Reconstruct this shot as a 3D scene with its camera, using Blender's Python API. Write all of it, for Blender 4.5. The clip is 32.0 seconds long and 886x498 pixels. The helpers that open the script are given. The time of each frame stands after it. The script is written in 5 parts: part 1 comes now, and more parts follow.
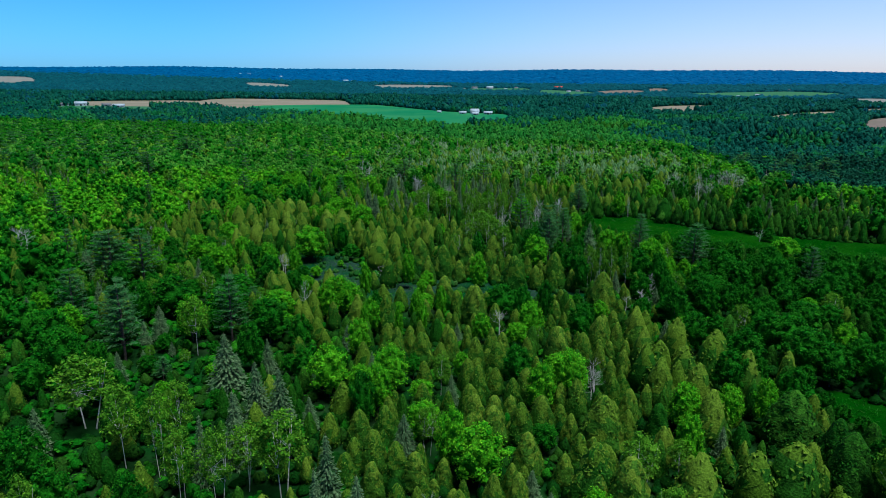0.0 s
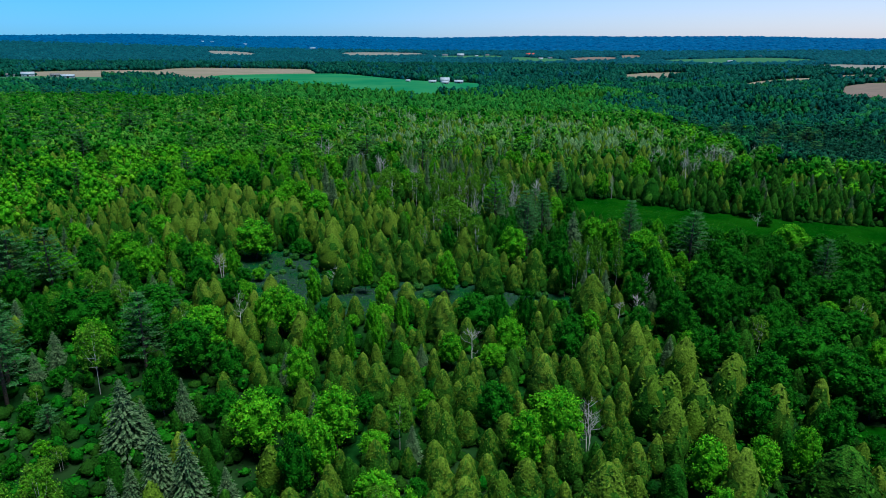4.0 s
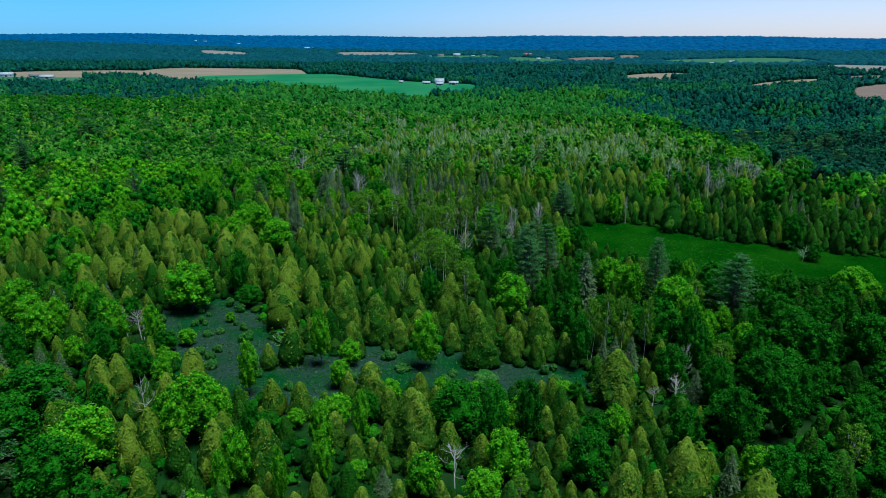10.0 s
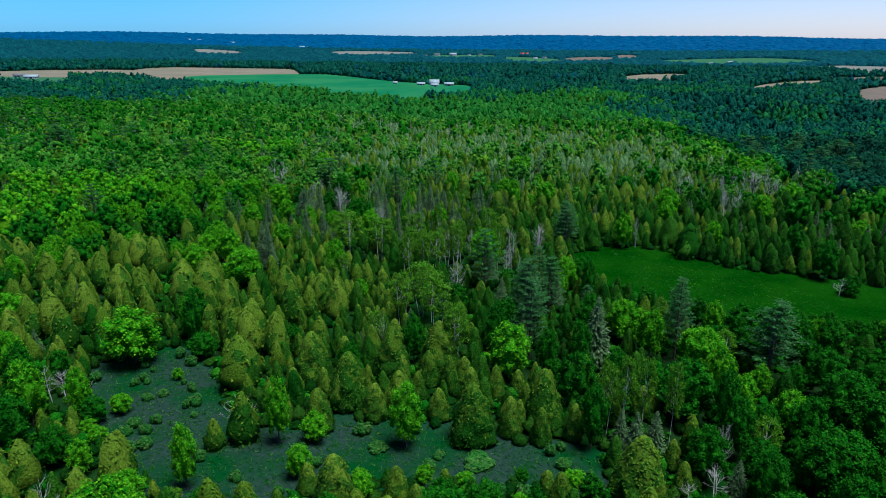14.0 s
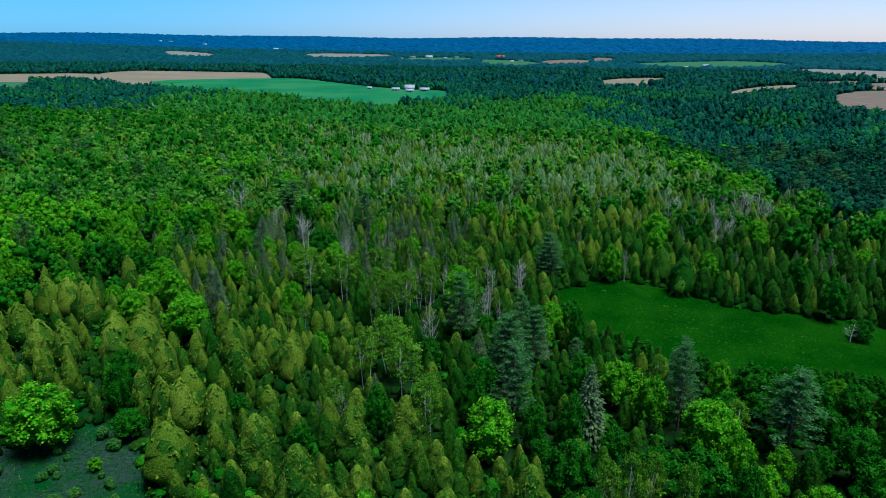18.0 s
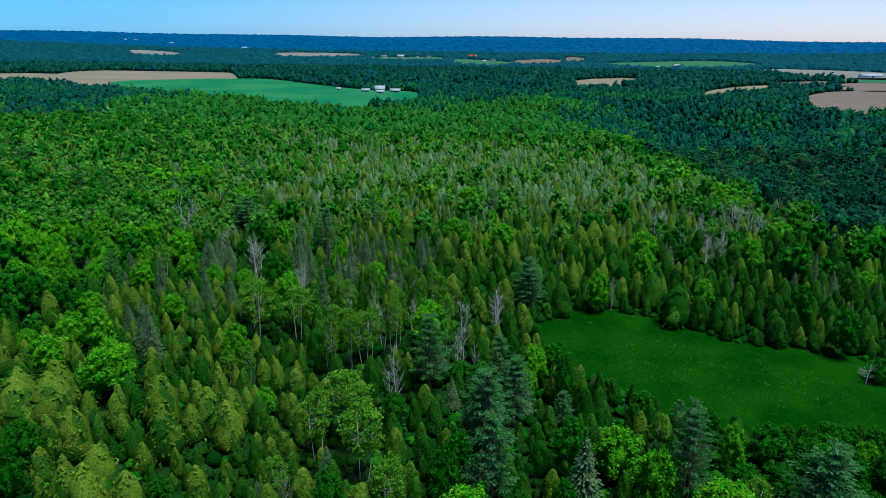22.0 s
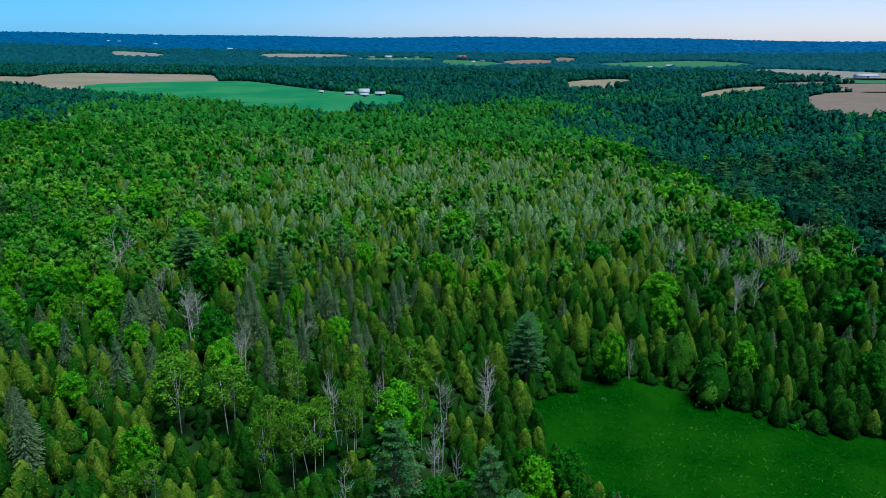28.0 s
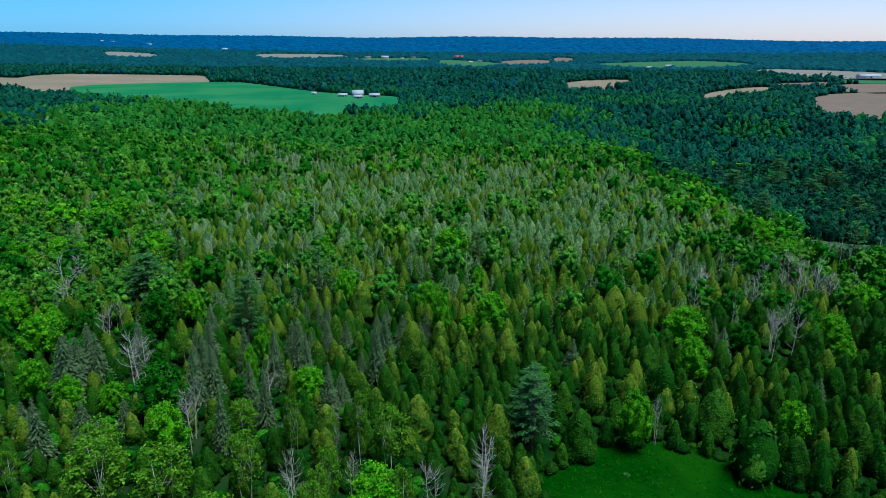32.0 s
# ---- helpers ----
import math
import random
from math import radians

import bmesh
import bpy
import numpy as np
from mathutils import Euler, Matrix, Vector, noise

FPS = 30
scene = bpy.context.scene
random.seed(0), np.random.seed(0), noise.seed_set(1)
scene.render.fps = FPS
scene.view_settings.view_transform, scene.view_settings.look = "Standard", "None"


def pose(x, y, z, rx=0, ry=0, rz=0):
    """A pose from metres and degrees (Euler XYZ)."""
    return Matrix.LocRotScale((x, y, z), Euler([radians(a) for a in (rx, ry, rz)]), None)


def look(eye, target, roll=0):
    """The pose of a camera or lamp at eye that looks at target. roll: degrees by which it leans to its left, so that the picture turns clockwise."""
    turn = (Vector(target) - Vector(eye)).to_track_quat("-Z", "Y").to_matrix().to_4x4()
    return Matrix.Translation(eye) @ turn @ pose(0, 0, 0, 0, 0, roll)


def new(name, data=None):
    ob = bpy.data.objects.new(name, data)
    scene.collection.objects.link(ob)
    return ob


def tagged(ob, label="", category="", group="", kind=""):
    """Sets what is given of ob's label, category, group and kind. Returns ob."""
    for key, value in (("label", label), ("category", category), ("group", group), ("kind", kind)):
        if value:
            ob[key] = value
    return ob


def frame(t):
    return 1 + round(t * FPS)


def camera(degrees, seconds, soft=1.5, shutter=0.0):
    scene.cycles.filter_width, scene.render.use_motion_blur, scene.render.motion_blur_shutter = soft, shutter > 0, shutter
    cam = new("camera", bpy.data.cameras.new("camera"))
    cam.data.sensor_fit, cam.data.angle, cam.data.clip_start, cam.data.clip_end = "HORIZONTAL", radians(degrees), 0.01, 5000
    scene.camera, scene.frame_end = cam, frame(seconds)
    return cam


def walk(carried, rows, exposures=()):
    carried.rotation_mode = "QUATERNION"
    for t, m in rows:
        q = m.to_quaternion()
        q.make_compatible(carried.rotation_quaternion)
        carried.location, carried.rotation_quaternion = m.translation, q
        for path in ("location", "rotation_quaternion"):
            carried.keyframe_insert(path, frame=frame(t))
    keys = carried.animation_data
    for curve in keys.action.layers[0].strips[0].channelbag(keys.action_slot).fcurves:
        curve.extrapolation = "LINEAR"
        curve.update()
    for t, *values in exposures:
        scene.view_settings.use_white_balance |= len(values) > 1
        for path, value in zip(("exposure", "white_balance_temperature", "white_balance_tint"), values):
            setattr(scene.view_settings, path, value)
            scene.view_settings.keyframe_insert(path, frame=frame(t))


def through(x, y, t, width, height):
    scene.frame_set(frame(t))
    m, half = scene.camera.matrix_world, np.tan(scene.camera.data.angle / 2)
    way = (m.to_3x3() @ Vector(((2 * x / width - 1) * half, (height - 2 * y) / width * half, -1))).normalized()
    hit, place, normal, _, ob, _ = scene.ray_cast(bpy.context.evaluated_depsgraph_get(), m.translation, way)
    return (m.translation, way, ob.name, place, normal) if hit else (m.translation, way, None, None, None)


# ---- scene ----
cam = camera(66.99, 32.0, soft=0.75)
PATH = [
    (0, (0.00, 0.00, 64.00), (-14.60, 95.52, 38.28), 0.36),
    (1, (-0.63, 7.33, 63.92), (-14.31, 102.76, 37.33), 0.33),
    (2, (-1.20, 14.57, 63.85), (-13.53, 109.80, 35.92), 0.26),
    (3, (-1.59, 21.64, 63.78), (-12.70, 116.59, 34.43), 0.19),
    (3.5, (-1.71, 25.09, 63.75), (-12.24, 119.91, 33.78), 0.19),
    (5.5, (-1.55, 38.24, 63.64), (-11.96, 133.02, 33.49), 0.15),
    (6, (-1.57, 41.55, 63.61), (-12.00, 136.33, 33.50), 0.14),
    (7, (-1.69, 48.20, 63.57), (-11.96, 142.98, 33.39), 0.15),
    (8, (-1.90, 54.86, 63.51), (-12.11, 149.68, 33.44), 0.16),
    (9, (-2.16, 61.47, 63.44), (-12.36, 156.28, 33.35), 0.16),
    (10, (-2.41, 67.96, 63.33), (-12.43, 162.79, 33.22), 0.22),
    (11, (-2.64, 74.33, 63.30), (-12.55, 169.17, 33.18), 0.27),
    (12, (-2.83, 80.54, 63.43), (-12.63, 175.39, 33.32), 0.31),
    (13, (-2.99, 86.55, 63.84), (-12.74, 181.37, 33.59), 0.34),
    (14, (-3.10, 92.35, 64.63), (-12.58, 187.19, 34.38), 0.37),
    (14.5, (-3.14, 95.19, 65.08), (-12.34, 190.05, 34.79), 0.38),
    (16.5, (-3.25, 105.81, 67.34), (-11.64, 200.79, 37.20), 0.42),
    (17, (-3.30, 108.29, 67.76), (-11.68, 203.28, 37.63), 0.43),
    (18, (-3.44, 113.12, 68.45), (-9.66, 208.29, 38.40), 0.50),
    (19, (-3.53, 117.90, 68.89), (-8.13, 213.13, 38.74), 0.57),
    (20, (-3.47, 122.84, 69.14), (-7.16, 218.12, 39.00), 0.61),
    (21, (-3.33, 128.22, 69.32), (-6.38, 223.50, 39.11), 0.63),
    (22, (-3.23, 134.29, 69.53), (-5.57, 229.60, 39.37), 0.65),
    (23, (-3.04, 140.69, 69.76), (-4.50, 236.03, 39.62), 0.66),
    (24, (-2.64, 147.07, 69.93), (-3.93, 242.42, 39.82), 0.65),
    (25, (-2.18, 153.27, 70.05), (-3.33, 248.63, 39.96), 0.62),
    (25.5, (-1.97, 156.28, 70.09), (-3.10, 251.62, 39.96), 0.61),
    (27.5, (-1.27, 167.61, 70.06), (-2.30, 262.97, 39.98), 0.50),
    (28, (-1.09, 170.57, 70.06), (-2.06, 265.93, 39.95), 0.51),
    (29, (-0.74, 176.65, 70.07), (-1.68, 272.01, 39.97), 0.50),
    (30, (-0.41, 182.77, 70.06), (-1.23, 278.12, 39.95), 0.53),
    (31, (-0.13, 188.72, 70.00), (-0.90, 284.06, 39.84), 0.50),
    (32, (0.14, 194.59, 69.90), (-0.49, 289.95, 39.79), 0.47),
]
walk(cam, [(t, look(eye, target, roll)) for t, eye, target, roll in PATH], [(0, 0.14, 5500, 4), (32, 0.14, 5500, 4)])

# ---- world and light ----
SUN_ELEVATION, SUN_ROTATION = radians(74), radians(115)
world = bpy.data.worlds.new("evening_sky")
scene.world = world
world.use_nodes = True
wn, wl = world.node_tree.nodes, world.node_tree.links
sky = wn.new("ShaderNodeTexSky")
sky.sky_type, sky.sun_disc = "NISHITA", False
sky.sun_elevation, sky.sun_rotation = SUN_ELEVATION, SUN_ROTATION
sky.altitude, sky.air_density, sky.dust_density, sky.ozone_density = 200, 1.0, 0.3, 4.0
# evening colour of the whole sky: clear blue, paling to lavender towards the light
coord = wn.new("ShaderNodeTexCoord")
side = wn.new("ShaderNodeVectorMath")
side.operation = "DOT_PRODUCT"
side.inputs[1].default_value = (math.sin(radians(62)), math.cos(radians(62)), 0)
wl.new(coord.outputs["Generated"], side.inputs[0])
glow = wn.new("ShaderNodeMapRange")
glow.interpolation_type = "SMOOTHSTEP"
glow.inputs[1].default_value, glow.inputs[2].default_value = -0.1, 1.0
wl.new(side.outputs["Value"], glow.inputs[0])
tint = wn.new("ShaderNodeMix")
tint.data_type = "RGBA"
wl.new(glow.outputs[0], tint.inputs[0])
tint.inputs[6].default_value = (0.27, 0.64, 1.15, 1)
tint.inputs[7].default_value = (1.02, 0.88, 1.03, 1)
evening = wn.new("ShaderNodeMix")
evening.data_type, evening.blend_type = "RGBA", "MULTIPLY"
evening.inputs[0].default_value = 1.0
wl.new(sky.outputs[0], evening.inputs[6])
wl.new(tint.outputs[2], evening.inputs[7])
# dusk deepens towards the zenith
split = wn.new("ShaderNodeSeparateXYZ")
wl.new(coord.outputs["Generated"], split.inputs[0])
deep = wn.new("ShaderNodeMapRange")
deep.interpolation_type = "SMOOTHSTEP"
deep.inputs[1].default_value, deep.inputs[2].default_value = 0.11, 0.50
deep.inputs[3].default_value, deep.inputs[4].default_value = 1.0, 0.24
wl.new(split.outputs[2], deep.inputs[0])
dusk = wn.new("ShaderNodeMix")
dusk.data_type, dusk.blend_type = "RGBA", "MULTIPLY"
dusk.inputs[0].default_value = 1.0
wl.new(evening.outputs[2], dusk.inputs[6])
wl.new(deep.outputs[0], dusk.inputs[7])
wl.new(dusk.outputs[2], wn["Background"].inputs[0])
wn["Background"].inputs[1].default_value = 0.13
sun_data = bpy.data.lights.new("sun", "SUN")
sun_data.energy, sun_data.angle, sun_data.color = 5.0, radians(28), (1.0, 0.95, 0.84)
sun = new("sun", sun_data)
_az, _el = SUN_ROTATION, SUN_ELEVATION
sun.matrix_world = look((0, 0, 300), (-math.sin(_az) * math.cos(_el) * 10, -math.cos(_az) * math.cos(_el) * 10, 300 - math.sin(_el) * 10))

# ---- materials ----


def node_material(name, rough=0.7, spec=0.2):
    m = bpy.data.materials.new(name)
    m.use_nodes = True
    n, l = m.node_tree.nodes, m.node_tree.links
    b = n["Principled BSDF"]
    b.inputs["Roughness"].default_value = rough
    b.inputs["Specular IOR Level"].default_value = spec
    return m, n, l, b


def mix_colour(n, l, fac, a, b):
    x = n.new("ShaderNodeMix")
    x.data_type = "RGBA"
    for key, v in ((0, fac), (6, a), (7, b)):
        if isinstance(v, bpy.types.NodeSocket):
            l.new(v, x.inputs[key])
        else:
            x.inputs[key].default_value = v if key == 0 else (*v, 1)
    return x.outputs[2]


def noise_value(n, l, scale, lo=0.35, hi=0.65, detail=3.0):
    g = n.new("ShaderNodeNewGeometry")
    t = n.new("ShaderNodeTexNoise")
    t.inputs["Scale"].default_value, t.inputs["Detail"].default_value = scale, detail
    l.new(g.outputs["Position"], t.inputs["Vector"])
    r = n.new("ShaderNodeMapRange")
    r.inputs[1].default_value, r.inputs[2].default_value = lo, hi
    l.new(t.outputs[0], r.inputs[0])
    return r.outputs[0]


def foliage(name, dark, light, tip, tip_share=0.5, rough=0.7, through=0.16, grain=3.2, relief=0.6):
    """Leaves: each spray takes its own shade; whole trees drift between dark and light; some sprays carry the tip colour.
    grain: how many clusters of leaves stand in a metre."""
    m, n, l, b = node_material(name, rough, 0.03)
    g = n.new("ShaderNodeNewGeometry")
    oi = n.new("ShaderNodeObjectInfo")
    drift = noise_value(n, l, 0.14, 0.3, 0.7, 1.0)
    c1 = mix_colour(n, l, drift, dark, light)
    own = n.new("ShaderNodeMapRange")
    own.inputs[3].default_value, own.inputs[4].default_value = 0.0, 0.55
    l.new(oi.outputs["Random"], own.inputs[0])
    c2 = mix_colour(n, l, own.outputs[0], c1, light)
    pw = n.new("ShaderNodeMath")
    pw.operation = "POWER"
    pw.inputs[1].default_value = 1.0 / max(tip_share, 0.01)
    l.new(g.outputs["Random Per Island"], pw.inputs[0])
    c3 = mix_colour(n, l, pw.outputs[0], c2, tip)
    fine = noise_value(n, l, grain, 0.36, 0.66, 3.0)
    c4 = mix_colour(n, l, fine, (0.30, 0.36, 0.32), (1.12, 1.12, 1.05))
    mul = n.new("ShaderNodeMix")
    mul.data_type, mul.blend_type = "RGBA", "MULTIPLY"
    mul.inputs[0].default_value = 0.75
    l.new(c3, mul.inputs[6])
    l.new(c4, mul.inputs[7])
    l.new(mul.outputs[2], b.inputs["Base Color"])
    if relief:
        bp = n.new("ShaderNodeBump")
        bp.inputs["Strength"].default_value, bp.inputs["Distance"].default_value = relief, 0.6 / grain
        l.new(fine, bp.inputs["Height"])
        l.new(bp.outputs[0], b.inputs["Normal"])
    if through:
        tr = n.new("ShaderNodeBsdfTranslucent")
        l.new(mul.outputs[2], tr.inputs[0])
        mx = n.new("ShaderNodeMixShader")
        mx.inputs[0].default_value = through
        l.new(b.outputs[0], mx.inputs[1])
        l.new(tr.outputs[0], mx.inputs[2])
        l.new(mx.outputs[0], n["Material Output"].inputs[0])
    return m


def surface(name, a, b_, scale, c=None, scale2=0.03, rough=0.85, bump=0.3):
    """A plain surface with grain and large blotches."""
    m, n, l, b = node_material(name, rough, 0.0 if rough > .8 else .2)
    f1 = noise_value(n, l, scale, 0.3, 0.7, 5.0)
    col = mix_colour(n, l, f1, a, b_)
    if c:
        col = mix_colour(n, l, noise_value(n, l, scale2, 0.42, 0.62, 3.0), col, c)
    l.new(col, b.inputs["Base Color"])
    bp = n.new("ShaderNodeBump")
    bp.inputs["Strength"].default_value = bump
    l.new(f1, bp.inputs["Height"])
    l.new(bp.outputs[0], b.inputs["Normal"])
    return m


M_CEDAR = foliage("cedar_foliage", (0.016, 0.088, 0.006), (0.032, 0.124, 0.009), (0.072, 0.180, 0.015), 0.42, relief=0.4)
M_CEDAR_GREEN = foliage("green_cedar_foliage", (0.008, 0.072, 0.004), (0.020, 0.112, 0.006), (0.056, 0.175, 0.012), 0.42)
# Deep green with shade put into the colour, for meadow cedars and undergrowth.
M_CEDAR_SHADED = foliage("shaded_cedar_foliage", (0.003, 0.034, 0.003), (0.008, 0.056, 0.004), (0.032, 0.100, 0.008), 0.45)
# Upper sprays: olive of the cones plus light on the tops painted in.
M_LIT_CONES = foliage("lit_cone_sprays", (0.056, 0.138, 0.008), (0.096, 0.188, 0.012), (0.165, 0.262, 0.022), 0.50, relief=0.4)
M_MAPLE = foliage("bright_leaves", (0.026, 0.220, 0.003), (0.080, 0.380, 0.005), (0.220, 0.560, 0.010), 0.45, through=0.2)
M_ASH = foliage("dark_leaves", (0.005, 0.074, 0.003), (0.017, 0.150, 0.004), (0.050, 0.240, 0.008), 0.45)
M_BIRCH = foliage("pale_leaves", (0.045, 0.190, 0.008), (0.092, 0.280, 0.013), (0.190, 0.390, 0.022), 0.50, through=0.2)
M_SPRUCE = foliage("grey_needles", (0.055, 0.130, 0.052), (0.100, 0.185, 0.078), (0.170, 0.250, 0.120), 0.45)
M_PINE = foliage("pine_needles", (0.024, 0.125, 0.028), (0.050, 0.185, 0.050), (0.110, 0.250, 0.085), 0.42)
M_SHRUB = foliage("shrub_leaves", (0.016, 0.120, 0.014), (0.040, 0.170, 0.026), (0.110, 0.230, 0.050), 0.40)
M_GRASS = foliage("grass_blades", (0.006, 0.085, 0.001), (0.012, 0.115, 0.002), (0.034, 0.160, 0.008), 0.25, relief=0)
# Blue of the distance haze is put into these needles' base colour.
M_FAR = foliage("hazed_far_needles", (0.004, 0.054, 0.076), (0.007, 0.070, 0.098), (0.012, 0.096, 0.118), 0.40, through=0.0, grain=0.30)
# Duller, bluer copies of near leaves for distance, haze put into the colour.
M_VALLEY = foliage("hazed_valley_leaves", (0.003, 0.050, 0.038), (0.007, 0.080, 0.056), (0.018, 0.118, 0.074), 0.45, through=0.0, grain=0.8)
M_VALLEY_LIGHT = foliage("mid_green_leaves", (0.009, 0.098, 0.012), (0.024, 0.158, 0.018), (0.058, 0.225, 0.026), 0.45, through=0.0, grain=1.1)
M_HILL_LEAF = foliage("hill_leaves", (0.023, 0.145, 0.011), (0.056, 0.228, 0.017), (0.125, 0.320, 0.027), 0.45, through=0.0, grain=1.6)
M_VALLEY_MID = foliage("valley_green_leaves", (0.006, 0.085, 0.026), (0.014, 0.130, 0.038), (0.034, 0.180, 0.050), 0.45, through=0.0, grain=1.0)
M_EDGE = foliage("hazed_edge_leaves", (0.003, 0.040, 0.025), (0.007, 0.066, 0.038), (0.022, 0.106, 0.054), 0.45, through=0.0, grain=1.2)
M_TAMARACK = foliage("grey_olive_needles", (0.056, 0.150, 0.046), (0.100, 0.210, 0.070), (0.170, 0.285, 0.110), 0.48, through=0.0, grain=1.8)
# Blue base and added glow paint haze onto the horizon woods; no lamp there.
M_DISTANCE = foliage("glowing_distance_haze", (0.003, 0.052, 0.125), (0.005, 0.066, 0.155), (0.008, 0.080, 0.175), 0.40, through=0.0, grain=0.08)
haze_glow = M_DISTANCE.node_tree.nodes["Principled BSDF"]
haze_glow.inputs["Emission Color"].default_value, haze_glow.inputs["Emission Strength"].default_value = (0.01, 0.17, 0.55, 1), 0.16
M_BARK = surface("brown_bark", (0.05, 0.04, 0.03), (0.13, 0.11, 0.09), 6.0)
M_WHITE_BARK = surface("white_bark", (0.32, 0.32, 0.29), (0.62, 0.61, 0.56), 4.0)
M_DEAD = surface("grey_dead_wood", (0.22, 0.225, 0.22), (0.40, 0.40, 0.38), 3.0)
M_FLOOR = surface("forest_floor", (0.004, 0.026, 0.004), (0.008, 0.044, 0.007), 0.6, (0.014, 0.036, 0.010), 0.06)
M_MEADOW = surface("meadow_grass", (0.002, 0.026, 0.0004), (0.004, 0.044, 0.0008), 1.3, (0.007, 0.052, 0.0012), 0.07)
M_CLEARING = surface("rough_clearing", (0.008, 0.030, 0.020), (0.028, 0.052, 0.042), 1.5, (0.004, 0.046, 0.010), 0.10)
M_STALE = surface("pale_dry_grass", (0.035, 0.075, 0.040), (0.070, 0.105, 0.062), 0.5, (0.022, 0.070, 0.034), 0.06)
M_HAY = surface("mown_straw", (0.18, 0.155, 0.125), (0.235, 0.195, 0.150), 0.08, (0.17, 0.158, 0.115), 0.012, bump=0.05)
M_SOIL = surface("bare_soil_field", (0.135, 0.108, 0.098), (0.180, 0.142, 0.122), 0.06, (0.14, 0.122, 0.100), 0.012, bump=0.05)
M_FIELD = surface("young_crop", (0.014, 0.130, 0.055), (0.022, 0.155, 0.066), 0.05, (0.034, 0.170, 0.066), 0.012, bump=0.05)
M_PALE = surface("far_stubble", (0.15, 0.155, 0.145), (0.20, 0.20, 0.18), 0.03, bump=0.05)
M_DULL = surface("far_grass", (0.035, 0.12, 0.06), (0.05, 0.14, 0.075), 0.03, bump=0.05)
M_WHITE = surface("white_siding", (0.50, 0.52, 0.54), (0.60, 0.61, 0.62), 0.8, bump=0.05)
M_GREYWALL = surface("grey_siding", (0.34, 0.36, 0.38), (0.45, 0.46, 0.47), 0.8, bump=0.05)
M_REDWALL = surface("red_siding", (0.42, 0.07, 0.06), (0.52, 0.10, 0.08), 0.8, bump=0.05)
M_ROOF = surface("metal_roof", (0.26, 0.31, 0.36), (0.36, 0.41, 0.46), 0.5, rough=0.5, bump=0.05)
M_DARKROOF = surface("shingle_roof", (0.10, 0.10, 0.11), (0.18, 0.18, 0.19), 0.9, bump=0.1)
M_DARK = surface("dark_opening", (0.02, 0.02, 0.025), (0.04, 0.04, 0.045), 2.0, rough=0.3)

# ---- mesh tools ----
rng = np.random.RandomState(11)


def unit(v):
    return v / np.maximum(np.linalg.norm(v, axis=-1, keepdims=True), 1e-9)


def shell(verts, polys):
    """A piece of geometry: vertices and quads (a triangle repeats its last corner)."""
    return np.asarray(verts, float).reshape(-1, 3), np.asarray(polys, int).reshape(-1, 4)


def joined(*pieces):
    vs, ps, at = [], [], 0
    for v, p in pieces:
        vs.append(v)
        ps.append(p + at)
        at += len(v)
    return np.concatenate(vs), np.concatenate(ps)


def mesh_of(name, geo, materials, slots=None, smooth=False):
    v, p = geo
    tri = p[:, 2] == p[:, 3]
    count = np.where(tri, 3, 4)
    start = np.concatenate(([0], np.cumsum(count)[:-1]))
    keep = np.ones(p.shape, bool)
    keep[:, 3] = ~tri
    me = bpy.data.meshes.new(name)
    me.vertices.add(len(v))
    me.vertices.foreach_set("co", v.astype(np.float32).ravel())
    me.loops.add(int(count.sum()))
    me.loops.foreach_set("vertex_index", p[keep].astype(np.int32))
    me.polygons.add(len(p))
    me.polygons.foreach_set("loop_start", start.astype(np.int32))
    if slots is not None:
        me.polygons.foreach_set("material_index", slots.astype(np.int32))
    if smooth:
        me.polygons.foreach_set("use_smooth", np.ones(len(p), bool))
    for m in materials:
        me.materials.append(m)
    me.update(calc_edges=True)
    return me


def tube(a, b, r0, r1, sides=5):
    """A tapered round piece from a to b."""
    a, b = np.asarray(a, float), np.asarray(b, float)
    d = unit(b - a)
    u = unit(np.cross(d, (0.31, 0.95, 0.12)))
    w = np.cross(d, u)
    ang = np.arange(sides) * 2 * np.pi / sides
    ring = np.cos(ang)[:, None] * u + np.sin(ang)[:, None] * w
    v = np.concatenate((a + ring * r0, b + ring * r1))
    i = np.arange(sides)
    j = (i + 1) % sides
    q = np.stack((i, j, j + sides, i + sides), 1)
    top = np.array([(sides, sides + k, sides + k + 1, sides + k + 1) for k in range(1, sides - 1)])
    return shell(v, np.concatenate((q, top)))


def leaf_set(p, normal, size, r, along=None, aspect=0.6, bend=0.12, wild=0.22):
    """Diamond leaves or sprays at p, facing normal, their long axis along a given direction."""
    n = len(p)
    normal = unit(unit(normal) + r.normal(0, wild, (n, 3)))
    if along is None:
        along = r.normal(0, 1, (n, 3))
    side = unit(np.cross(along, normal))
    along = unit(np.cross(normal, side))
    s = size[:, None] if np.ndim(size) else size
    v = np.stack((p - along * s * .5, p + side * s * aspect * .5 + normal * s * bend, p + along * s * .5, p - side * s * aspect * .5 + normal * s * bend), 1)
    q = np.arange(n * 4).reshape(n, 4)
    return shell(v, q)


BALLS = {}


